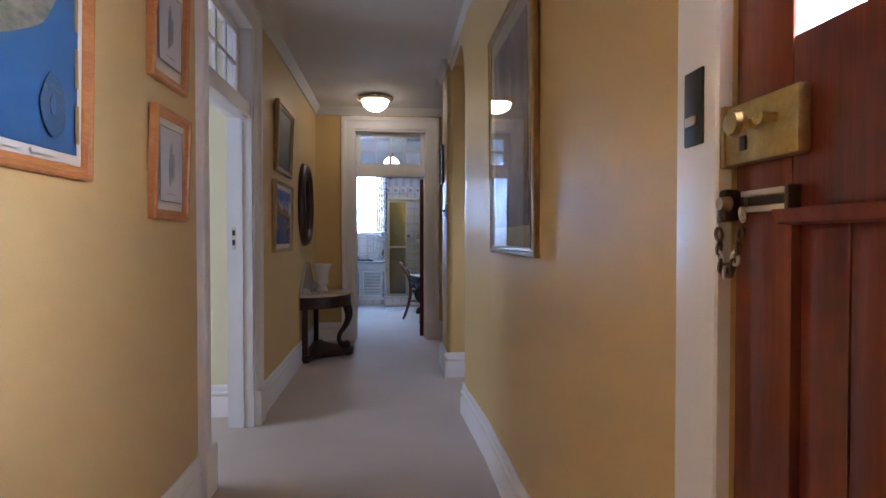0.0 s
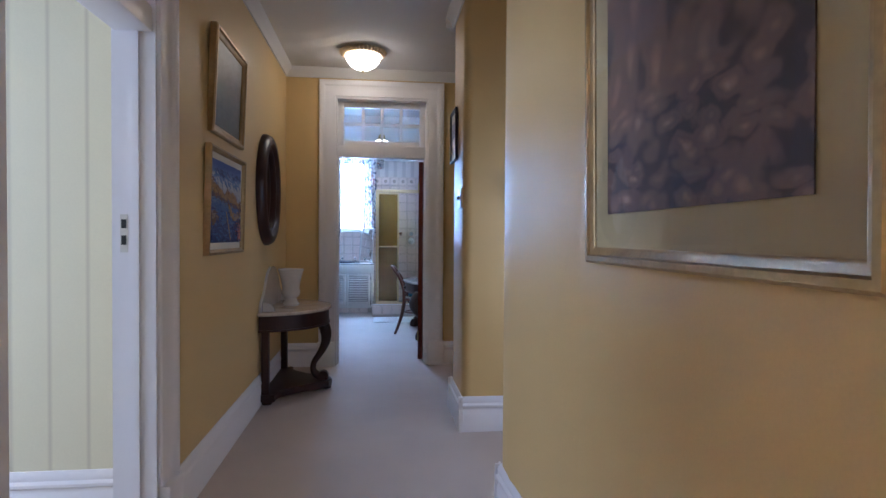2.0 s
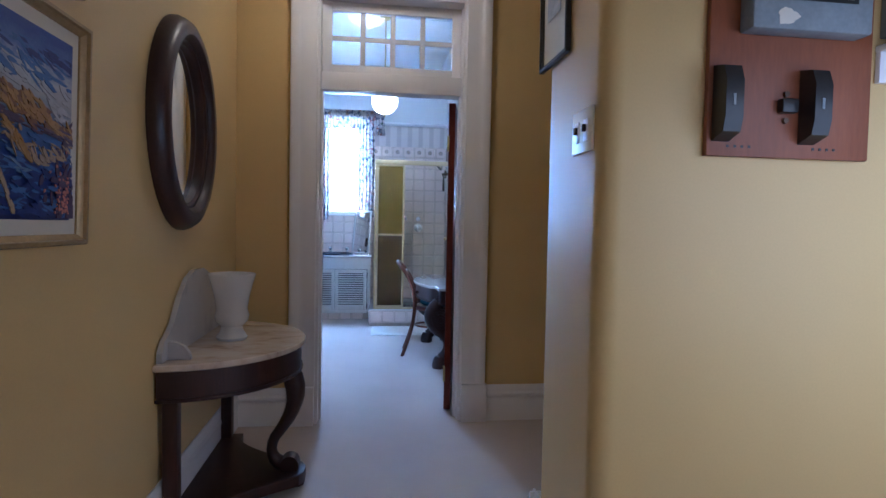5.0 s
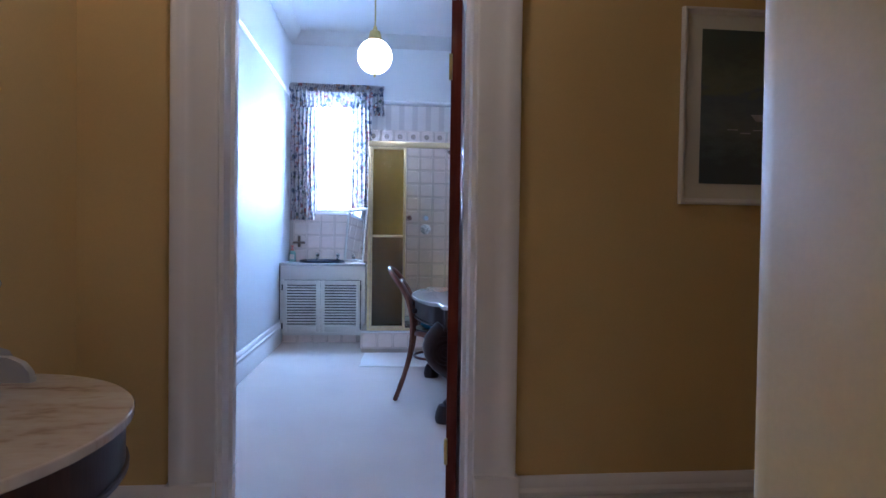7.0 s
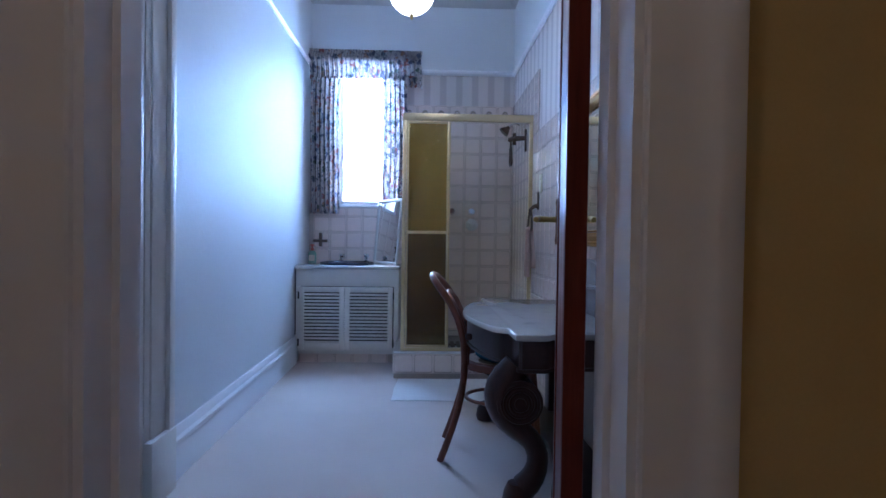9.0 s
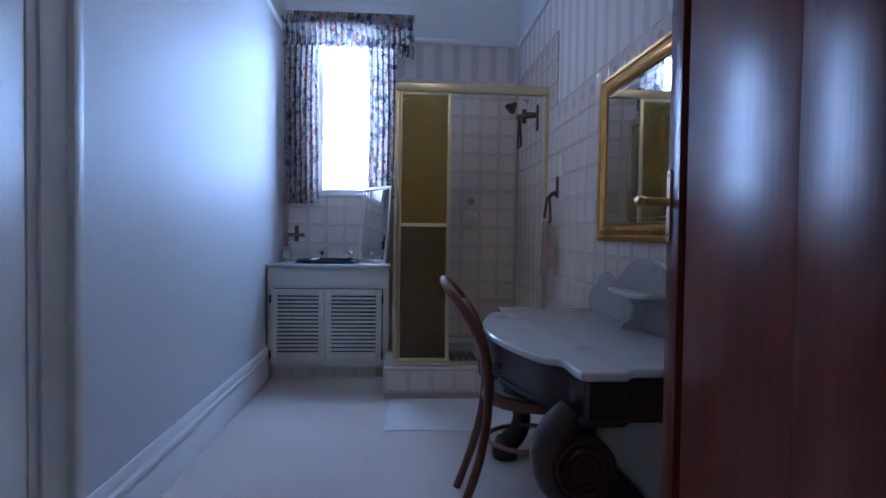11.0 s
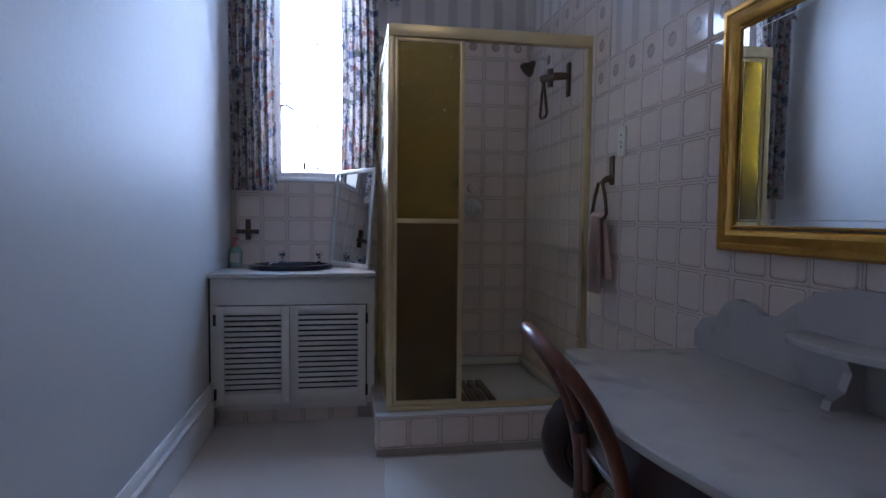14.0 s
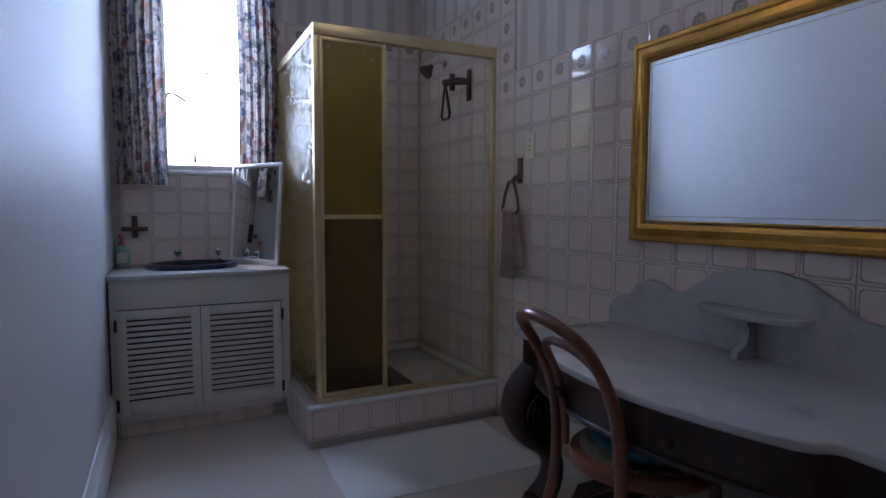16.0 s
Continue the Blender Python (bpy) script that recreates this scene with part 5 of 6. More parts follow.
# Sheet added behind the doors; its dark colour paints the shade between slats.
part("inside", B(VX0 + 0.032, VY + 0.07, 0.117, VX1 - 0.032, VY + 0.09, 0.64), M["gap_shade"], van, world=True)
part("apron", B(VX0, VY - 0.002, 0.645, VX1, VY + 0.02, 0.79, bevel=0.004), M["louvre"], van, world=True)
part("face_frame", B(VX0, VY + 0.001, 0.10, VX0 + 0.035, VY + 0.02, 0.645, bevel=0.002), M["louvre"], van, world=True)
part("face_frame", B(VX1 - 0.04, VY + 0.001, 0.10, VX1, VY + 0.02, 0.645, bevel=0.002), M["louvre"], van, world=True)
part("bottom_rail", B(VX0 + 0.035, VY + 0.001, 0.08, VX1 - 0.04, VY + 0.02, 0.115, bevel=0.002), M["louvre"], van, world=True)
part("plinth", B(VX0 + 0.02, VY + 0.05, 0.0, VX1 - 0.01, VY + 0.07, 0.10), M["grout"], van, world=True)
part("edge_strip", B(VX0 - 0.002, VY - 0.006, 0.24, VX0 + 0.006, VY - 0.002, 0.805), M["black"], van, world=True)


def louvre_door(x0, x1, knob_x, hinge_x):
    z0, z1, y = 0.117, 0.641, VY - 0.018
    bm = bmesh.new()
    for a, b, c, d in ((x0, x0 + 0.042, z0, z1), (x1 - 0.042, x1, z0, z1), (x0 + 0.042, x1 - 0.042, z1 - 0.045, z1), (x0 + 0.042, x1 - 0.042, z0, z0 + 0.055)):
        box(bm, a, y, c, b, y + 0.018, d, bevel=0.0025)
    d = part("door", bm, M["louvre"], van, "white louvred door", world=True)
    n = 15
    for k in range(n):
        z = z0 + 0.055 + (z1 - z0 - 0.10) * (k + 0.5) / n
        s = prism(bmesh.new(), [(y + 0.001, z - 0.010), (y + 0.004, z - 0.013), (y + 0.018, z + 0.001), (y + 0.015, z + 0.004)], 0, x0 + 0.04, x1 - 0.04)
        part("slat", s, M["louvre"], d, world=True)
    b = bmesh.new()
    lathe(b, [(0.0, 0), (0.008, 0), (0.007, 0.01), (0.016, 0.018), (0.016, 0.026), (0.0, 0.03)], sides=16)
    b.transform(Matrix.Translation((knob_x, y, z1 - 0.09)) @ Euler((radians(90), 0, 0)).to_matrix().to_4x4())
    part("knob", b, M["louvre"], d, world=True)
    for z in (z0 + 0.06, z1 - 0.07):
        part("hinge", B(hinge_x - 0.007, y - 0.004, z - 0.03, hinge_x + 0.007, y + 0.004, z + 0.03, bevel=0.002), M["black"], d, "black hinge", world=True)


louvre_door(-0.592, -0.2185, -0.245, -0.596)
louvre_door(-0.2155, 0.185, -0.185, 0.190)
single("marble_worktop", B(VX0 - 0.001, VY - 0.025, 0.79, VX1 + 0.006, BN - 0.012, 0.815, bevel=0.004), M["marble"], "pale marble vanity top over the cabinet", "worktop")
SINK = (-0.235, 11.17, 0.815)
sink = thing("wash_basin", SINK, "dark blue oval wash basin set in the vanity top", "basin")
part("rim", lathe(bmesh.new(), [(0.18, 0.0), (0.235, 0.0), (0.24, 0.012), (0.228, 0.026), (0.21, 0.028), (0.195, 0.018), (0.18, 0.004)], (0, 0, 0), 44, sx=1.0, sy=0.76), M["basin"], sink)
part("bowl", lathe(bmesh.new(), [(0.0, 0.002), (0.12, 0.002), (0.18, 0.004), (0.196, 0.016), (0.185, 0.0035), (0.0, 0.001)], (0, 0, 0), 44, sx=1.0, sy=0.76), M["basin"], sink)
for x in (-0.305, -0.085):
    tp = thing("tap", (x, 11.345, 0.815), "chrome pillar tap with a clear knob on the vanity", "tap", "basin taps")
    part("pillar", lathe(bmesh.new(), [(0.0, 0), (0.024, 0), (0.022, 0.012), (0.014, 0.02), (0.013, 0.05), (0.0, 0.052)], (0, 0, 0), 18), M["chrome"], tp)
    part("spout", tube(bmesh.new(), [(0, 0, 0.03), (0, -0.03, 0.045), (0, -0.075, 0.042), (0, -0.085, 0.03)], 0.011, 10), M["chrome"], tp)
    part("knob", lathe(bmesh.new(), [(0.0, 0.05), (0.012, 0.052), (0.023, 0.062), (0.025, 0.078), (0.018, 0.09), (0.0, 0.093)], (0, 0, 0), 12), M["chrome"], tp)
lm = thing("leaning_mirror", (0.115, 11.30, 0.818), "small silver-framed mirror leaning on the vanity top", "mirror", rx=-9)
lm.matrix_basis = pose(0.094, 11.25, 0.817, -5, 0, -57)
part("mirror_frame", loop_frame(bmesh.new(), lambda i: [(-0.205 + i, i), (0.215 - i, i), (0.215 - i, 0.585 - i), (-0.205 + i, 0.585 - i)],
                         [(0, 0), (0, 0.014), (0.006, 0.018), (0.02, 0.018), (0.027, 0.010), (0.027, 0)]), M["silver"], lm)
part("looking_glass", B(-0.18, -0.008, 0.025, 0.19, -0.001, 0.56), M["mirror"], lm)
sb = thing("soap_bottle", (-0.585, 11.40, 0.815), "soap bottle of green liquid with a red pump", "bottle")
part("bottle", lathe(bmesh.new(), [(0.0, 0), (0.034, 0), (0.038, 0.01), (0.038, 0.085), (0.026, 0.108), (0.014, 0.115), (0.0, 0.116)], (0, 0, 0), 20, sy=0.7), M["soap"], sb)
part("pump", lathe(bmesh.new(), [(0.0, 0.115), (0.016, 0.115), (0.015, 0.135), (0.008, 0.14), (0.008, 0.155), (0.02, 0.16), (0.018, 0.172), (0.0, 0.174)], (0, 0, 0), 16), M["red_cap"], sb)
part("label", B(-0.025, -0.029, 0.02, 0.025, -0.0265, 0.075), M["paper"], sb)
cr = thing("wall_hook", (-0.52, BN - 0.012, 1.02), "dark bronze cross-shaped wall hook on the tiles", "hook")
part("back_plate", B(-0.015, -0.026, -0.052, 0.015, 0.0, 0.075, bevel=0.004), M["bronze"], cr)
part("cross_bar", tube(bmesh.new(), [(-0.06, -0.03, 0.0), (0.06, -0.03, 0.0)], 0.013, 10), M["bronze"], cr)
part("stem", tube(bmesh.new(), [(0, -0.01, 0), (0, -0.03, 0)], 0.010, 10), M["bronze"], cr)
for x in (-0.06, 0.06):
    part("end_cap", tube(bmesh.new(), [(x - 0.006, -0.03, 0), (x + 0.006, -0.03, 0)], 0.014, 12), M["bronze"], cr)

# ---- shower ----
def hammered(x0, x1, z0, z1, y, thick, cell, amp, seed):
    """A pane that looks to -y: dimpled face in front, flat back."""
    nx, nz = int((x1 - x0) / cell * 3), int((z1 - z0) / cell * 3)
    bm = bmesh.new()
    rows = []
    for j in range(nz + 1):
        row = []
        for i in range(nx + 1):
            x, z = x0 + (x1 - x0) * i / nx, z0 + (z1 - z0) * j / nz
            d = noise.voronoi((x / cell + seed, z / cell, seed))[0][0]
            row.append(bm.verts.new((x, y - amp * max(0.0, 1 - 1.6 * d * d), z)))
        rows.append(row)
    for r0, r1 in zip(rows, rows[1:]):
        for k in range(nx):
            bm.faces.new((r0[k], r0[k + 1], r1[k + 1], r1[k]))
    edge = rows[0] + [r[-1] for r in rows[1:]] + rows[-1][-2::-1] + [r[0] for r in rows[-2:0:-1]]
    back = [bm.verts.new((v.co.x, y + thick, v.co.z)) for v in edge]
    n = len(edge)
    for k in range(n):
        bm.faces.new((edge[k], back[k], back[(k + 1) % n], edge[(k + 1) % n]))
    bm.faces.new(back)
    return bm


SX0, SX1, SY = 0.27, BE - 0.012, 10.46
sc = thing("shower_cubicle", (0.76, 10.95, 0.20), "gold aluminium shower enclosure with amber hammered glass", "shower")
for name, d in (("header", (SX0, SY - 0.022, 1.945, SX1, SY + 0.022, 2.0)), ("sill_track", (SX0, SY - 0.022, 0.20, SX1, SY + 0.022, 0.222)), ("corner_post", (SX0, SY - 0.018, 0.222, SX0 + 0.028, SY + 0.018, 1.945)),
                ("wall_post", (SX1 - 0.028, SY - 0.018, 0.222, SX1, SY + 0.018, 1.945)), ("side_top_rail", (SX0, SY + 0.022, 1.955, SX0 + 0.026, BN - 0.014, 2.0)), ("side_bottom_rail", (SX0, SY + 0.022, 0.20, SX0 + 0.026, BN - 0.014, 0.222)),
                ("side_post", (SX0, BN - 0.04, 0.222, SX0 + 0.026, BN - 0.014, 1.955))):
    part(name, B(*d, bevel=0.003), M["bronze_alu"], sc, world=True)
bm = hammered(-(BN - 0.04), -(SY + 0.018), 0.222, 1.955, 0.0, 0.004, 0.036, 0.0125, 3.0)
bm.transform(Matrix.Translation((SX0 + 0.012, 0, 0)) @ Euler((0, 0, radians(-90))).to_matrix().to_4x4())
part("side_glass", bm, M["amber"], sc, "amber hammered glass side panel", world=True)
px0, px1 = 0.302, 0.632
for name, a, b, c, d in (("door_stile", px0, px0 + 0.014, 0.224, 1.943), ("door_stile", px1 - 0.024, px1, 0.224, 1.943), ("door_rail", px0 + 0.014, px1 - 0.024, 1.925, 1.943), ("door_rail", px0 + 0.014, px1 - 0.024, 0.224, 0.245), ("door_rail", px0 + 0.014, px1 - 0.024, 1.09, 1.112)):
    part(name, B(a, SY - 0.012, c, b, SY + 0.006, d, bevel=0.002), M["bronze_alu"], sc, world=True)
part("upper_glass", hammered(px0 + 0.014, px1 - 0.024, 1.112, 1.925, SY - 0.004, 0.004, 0.022, 0.007, 7.0), M["door_amber"], sc, "amber hammered glass", world=True)
part("lower_glass", B(px0 + 0.014, SY - 0.004, 0.245, px1 - 0.024, SY + 0.001, 1.09), M["brown_glass"], sc, "brown hammered glass", world=True)
part("rear_door_glass", B(px0 + 0.02, SY + 0.010, 0.245, px1 - 0.03, SY + 0.014, 1.925), M["amber"], sc, "amber hammered glass of the slid door", world=True)
part("door_pull", B(px1 - 0.018, SY - 0.03, 0.98, px1 - 0.006, SY - 0.012, 1.02, bevel=0.003), M["bronze_alu"], sc, world=True)
plinth = thing("shower_plinth", (0.75, 10.9, 0), "low tiled plinth under the shower", "plinth")
bm = bmesh.new()
box(bm, 0.222, 10.40, 0, BE - 0.012, 10.52, 0.196)
box(bm, 0.222, 10.52, 0, 0.32, BN - 0.014, 0.196)
box(bm, 0.32, 10.52, 0, BE - 0.012, BN - 0.014, 0.12)
part("body", bm, M["grout"], plinth, world=True)
part("capping", B(0.218, 10.388, 0.19, BE - 0.012, 10.435, 0.2, bevel=0.002), M["white"], plinth, world=True)
tray = thing("shower_tray", (0.79, 11.0, 0.12), "cream enamel shower tray", "shower tray")
part("base", B(0.321, 10.521, 0.121, BE - 0.013, BN - 0.015, 0.15, bevel=0.004), M["tray"], tray, world=True)
for d in ((0.321, 10.521, 0.15, 0.36, BN - 0.015, 0.199), (BE - 0.05, 10.521, 0.15, BE - 0.013, BN - 0.015, 0.199), (0.36, BN - 0.055, 0.15, BE - 0.05, BN - 0.015, 0.199), (0.36, 10.521, 0.15, BE - 0.05, 10.55, 0.199)):
    part("rim", B(*d, bevel=0.006), M["tray"], tray, world=True)
dk = thing("duckboard", (0.63, 10.80, 0.15), "dark slatted duckboard on the shower tray", "bath mat")
for k in range(9):
    part("slat", B(-0.21 + 0.05 * k, -0.2, 0.012, -0.175 + 0.05 * k, 0.2, 0.026, bevel=0.003), M["dark_slat"], dk)
for y in (-0.15, 0.15):
    part("bearer", B(-0.21, y - 0.012, 0.0, 0.225, y + 0.012, 0.012), M["dark_slat"], dk)
hd = thing("wall_shower", (BE - 0.012, 11.06, 2.05), "small chrome shower head on a short arm", "shower head")
part("rose_plate", tube(bmesh.new(), [(0, 0, 0.0), (-0.008, 0, 0)], 0.028, 16), M["chrome"], hd)
part("arm", tube(bmesh.new(), [(-0.005, 0, 0), (-0.05, 0, 0.01), (-0.085, 0, -0.01), (-0.10, 0, -0.03)], 0.010, 10), M["chrome"], hd)
part("head", tube(bmesh.new(), [(-0.095, 0, -0.02), (-0.11, 0, -0.035), (-0.135, 0, -0.06), (-0.145, 0, -0.07)], [0.014, 0.022, 0.045, 0.046], 18), M["bronze"], hd)
hs = thing("shower_bracket", (BE - 0.012, 10.74, 1.86), "dark bronze shower bracket with a hanging hose loop", "shower fitting")
part("wall_plate", B(-0.014, -0.022, -0.09, 0, 0.022, 0.09, bevel=0.006), M["bronze"], hs)
part("arm", tube(bmesh.new(), [(-0.01, 0, 0.02), (-0.07, 0.02, 0.02), (-0.12, 0.10, 0.02)], [0.018, 0.022, 0.02], 12), M["bronze"], hs)
part("valve", tube(bmesh.new(), [(-0.09, 0.05, -0.03), (-0.09, 0.05, 0.065)], 0.016, 12), M["bronze"], hs)
part("loop", tube(bmesh.new(), [(-0.11, 0.10, 0.01), (-0.11, 0.075, -0.06), (-0.11, 0.04, -0.17), (-0.11, 0.06, -0.19), (-0.11, 0.13, -0.19), (-0.11, 0.15, -0.17), (-0.11, 0.125, -0.05)], 0.008, 8, closed=True), M["bronze"], hs)
for x in (0.695, 0.882):
    kb = thing("shower_tap", (x, BN - 0.012, 1.31), "round chrome shower tap on the tiles", "tap", "shower taps")
    part("flange", tube(bmesh.new(), [(0, 0, 0), (0, -0.012, 0)], 0.032, 20), M["chrome"], kb)
    part("handle", tube(bmesh.new(), [(0, -0.012, 0), (0, -0.03, 0), (0, -0.035, 0), (0, -0.06, 0)], [0.014, 0.014, 0.027, 0.024], 16), M["chrome"], kb)
bp = bmesh.new()
bmesh.ops.create_icosphere(bp, subdivisions=4, radius=0.055)
for v_ in bp.verts:
    v_.co *= 1 + 0.22 * noise.noise(v_.co * 45) + 0.08 * noise.noise(v_.co * 120)
bpo = single("bath_puff", bp, M["sponge"], "white net bath puff hanging from the tap", "bath puff")
bpo.location = (0.882, BN - 0.062, 1.185)

# ---- right-hand wall fittings ----
tr = thing("towel_ring", (BE - 0.012, 10.195, 1.33), "dark bronze towel ring", "towel ring")
part("wall_plate", B(-0.012, -0.02, -0.06, 0, 0.02, 0.07, bevel=0.006), M["bronze"], tr)
part("arm", tube(bmesh.new(), [(-0.01, 0, -0.03), (-0.035, 0, -0.035), (-0.055, 0, -0.055)], [0.018, 0.013, 0.011], 12), M["bronze"], tr)
part("ring", tube(bmesh.new(), [(-0.058, -0.02, -0.05), (-0.06, -0.055, -0.12), (-0.062, -0.075, -0.19), (-0.062, -0.06, -0.205), (-0.062, 0.06, -0.205), (-0.062, 0.075, -0.19), (-0.06, 0.055, -0.12), (-0.058, 0.02, -0.05)], 0.008, 8, closed=True), M["bronze"], tr)
tw = bmesh.new()
for yy, zz, half in ((-0.012, 0.79, 0.062), (0.016, 0.855, 0.075)):
    c = cloth(-half, half, zz, 1.135, 0.0, 3.2, 0.013, 8 + int(zz * 100), pinch=0.8, nx=48, nz=18)
    for v_ in c.verts:
        v_.co.x *= 1.0 - 0.45 * max(0.0, (v_.co.z - 1.0) / 0.135)
    c.transform(Matrix.Translation((BE - 0.012 - 0.062 + yy, 10.195, 0)) @ Euler((0, 0, radians(90))).to_matrix().to_4x4())
    me_ = bpy.data.meshes.new("towel_half")
    c.to_mesh(me_)
    tw.from_mesh(me_)
    bpy.data.meshes.remove(me_)
    c.free()
tube(tw, [(BE - 0.074, 10.145, 1.135), (BE - 0.074, 10.245, 1.135)], 0.016, 10)
single("hand_towel", tw, M["towel"], "peach hand towel hanging through the ring", "towel")
so = thing("shaver_socket", (BE - 0.012, 10.11, 1.45), "cream shaver socket plate on the tiles", "socket")
part("plate", B(-0.008, -0.036, -0.065, 0, 0.036, 0.065, bevel=0.003), M["plastic"], so)
for z in (-0.02, 0.0, 0.03):
    part("socket_hole", B(-0.0095, -0.004, z - 0.004, -0.0075, 0.004, z + 0.004), M["black"], so)
gm = thing("gilt_mirror", (BE - 0.012, 8.79, 1.393), "wide wall mirror in a moulded gilt frame", "mirror", rz=-90)
part("mirror_frame", loop_frame(bmesh.new(), rect_outline(1.26, 0.734), [(0, 0), (0, 0.018), (0.008, 0.026), (0.02, 0.026), (0.026, 0.020), (0.048, 0.026), (0.058, 0.022), (0.066, 0.012), (0.066, 0)]), M["gold"], gm)
for z, o in ((0.293, 0.0135), (-0.293, 0.0135)):
    part("inner_bead", tube(bmesh.new(), [(-0.563, -o, z), (0.563, -o, z)], 0.004, 8), M["gold"], gm)
for x in (-0.563, 0.563):
    part("inner_bead", tube(bmesh.new(), [(x, -0.0135, -0.293), (x, -0.0135, 0.293)], 0.004, 8), M["gold"], gm)
part("looking_glass", B(-0.564, -0.010, -0.294, 0.564, -0.001, 0.294), M["mirror"], gm)
part("bevel_line", loop_frame(bmesh.new(), rect_outline(1.088, 0.548), [(0, 0.009), (0, 0.0106), (0.002, 0.0106), (0.002, 0.009)]), M["silver"], gm, "bright bevelled edge of the glass")

# ---- dressing table ----
DC = 8.87
dt = thing("dressing_table", (BE - 0.012, DC, 0), "mahogany dressing table with a serpentine marble top", "table")


def desk_outline(grow=0.0, half=0.645):
    """Serpentine front in x, y; the wall lies at x = 0."""
    side = [(-0.0, half - 0.035 + grow), (-0.318, half - 0.035 + grow), (-0.328, half - 0.03 + grow), (-0.345, half - 0.006 + grow), (-0.36, half + grow), (-0.445, half + grow), (-0.46 - grow, half - 0.01 + grow),
            (-0.466 - grow, half - 0.03), (-0.466 - grow, half - 0.145), (-0.475 - grow, half - 0.16), (-0.505 - grow, half - 0.175), (-0.525 - grow, half - 0.20)]
    end_y = half - 0.20
    bow = [(-0.525 - 0.088 * math.cos(math.pi * t / 2) ** 0.9 - grow, end_y * t) for t in (0.88, 0.75, 0.6, 0.4, 0.2, 0.0)]
    left = side + bow
    return left + [(x, -y) for x, y in reversed(left[:-1])]


part("marble_top", slab_from(desk_outline(0.012), 0.675, 0.70, 0.009), M["marble"], dt, "polished grey-white marble top")
part("apron", slab_from(desk_outline(-0.012), 0.562, 0.675), M["dark_wood"], dt)
part("apron_bead", slab_from(desk_outline(-0.002), 0.553, 0.567, 0.005), M["dark_wood"], dt)
for y in (-0.2, 0.2):
    part("drawer_knob", lathe(bmesh.new(), [(0.0, -0.016), (0.014, -0.012), (0.017, 0.0), (0.014, 0.012), (0.0, 0.016)], (-0.612, y, 0.615), 14), M["dark_wood"], dt)
for s in (-1, 1):
    y = s * 0.55
    sp_ = []
    for k in range(26):
        a = -math.pi / 2 + 2 * math.pi * 1.7 * k / 25
        r = 0.075 * (1 - 0.72 * k / 25)
        sp_.append((-0.43 + r * math.cos(a), y, 0.455 + r * math.sin(a)))
    lg = part("scroll_leg", tube(bmesh.new(), bez((-0.45, y, 0.56), (-0.56, y, 0.46), (-0.52, y, 0.36), (-0.42, y, 0.30), 8) + bez((-0.42, y, 0.30), (-0.34, y, 0.24), (-0.35, y, 0.14), (-0.42, y, 0.085), 8)[1:],
                                 [0.058, 0.062, 0.065, 0.064, 0.060, 0.055, 0.05, 0.046, 0.044, 0.042, 0.041, 0.041, 0.042, 0.044, 0.047, 0.05, 0.052], 14), M["dark_wood"], dt)
    part("scroll", tube(bmesh.new(), [(-0.445, y - 0.06, 0.43), (-0.445, y + 0.06, 0.43)], 0.088, 24), M["dark_wood"], lg)
    for q in (-1, 1):
        for rr in (0.072, 0.05, 0.028):
            part("scroll_ring", tube(bmesh.new(), [(-0.445 + rr * math.cos(a), y + q * 0.061, 0.43 + rr * math.sin(a)) for a in (2 * math.pi * i / 22 for i in range(22))], 0.007, 6, closed=True), M["dark_wood"], lg)
    part("paw_foot", lathe(bmesh.new(), [(0.03, 0.0), (0.055, 0.004), (0.062, 0.03), (0.056, 0.07), (0.04, 0.105), (0.0, 0.11)], (-0.44, y, 0.0), 18, sy=0.9), M["dark_wood"], dt)
    part("back_post", B(-0.09, y - 0.05, 0.06, -0.02, y + 0.05, 0.562, bevel=0.008), M["dark_wood"], dt)
plat = [(-0.01, 0.60), (-0.20, 0.60), (-0.30, 0.52), (-0.24, 0.30), (-0.20, 0.0)]
part("platform", slab_from(plat + [(x, -y) for x, y in reversed(plat[:-1])], 0.025, 0.07, 0.008), M["dark_wood"], dt)
for s in (-1, 1):
    part("foot", lathe(bmesh.new(), [(0.02, 0), (0.035, 0.004), (0.036, 0.02), (0.028, 0.026)], (-0.08, s * 0.55, 0), 14), M["dark_wood"], dt)
prof = [(0.64, 0.70), (0.64, 0.755), (0.60, 0.80), (0.53, 0.82), (0.49, 0.865), (0.44, 0.885), (0.38, 0.88), (0.33, 0.855), (0.28, 0.86), (0.22, 0.90), (0.14, 0.945), (0.05, 0.965)]
part("splashback", prism(bmesh.new(), prof + [(-a, b) for a, b in reversed(prof)], 0, -0.026, -0.004), M["marble"], dt, "shaped marble splashback")
shelf = [(-0.026, 0.17), (-0.09, 0.165), (-0.13, 0.12), (-0.145, 0.05), (-0.145, -0.05), (-0.13, -0.12), (-0.09, -0.165), (-0.026, -0.17)]
part("bracket_shelf", slab_from(shelf, 0.828, 0.846, 0.005), M["marble"], dt)
for y in (-0.012,):
    part("shelf_bracket", prism(bmesh.new(), [(-0.027, 0.70), (-0.115, 0.70), (-0.11, 0.72), (-0.075, 0.74), (-0.06, 0.78), (-0.085, 0.828), (-0.027, 0.828)], 1, 0.0, 0.024), M["marble"], dt)

# ---- chair ----
ch = thing("bentwood_chair", (0.545, 8.965, 0), "bentwood chair with a cane seat and teal cushion", "chair", rz=-6)
CW = 0.153


def back_x(z):
    return 0.11 * math.sin(min(1.0, z / 0.46) * math.pi / 2) if z < 0.46 else 0.11 - 0.176 * ((z - 0.46) / 0.42) ** 2.4


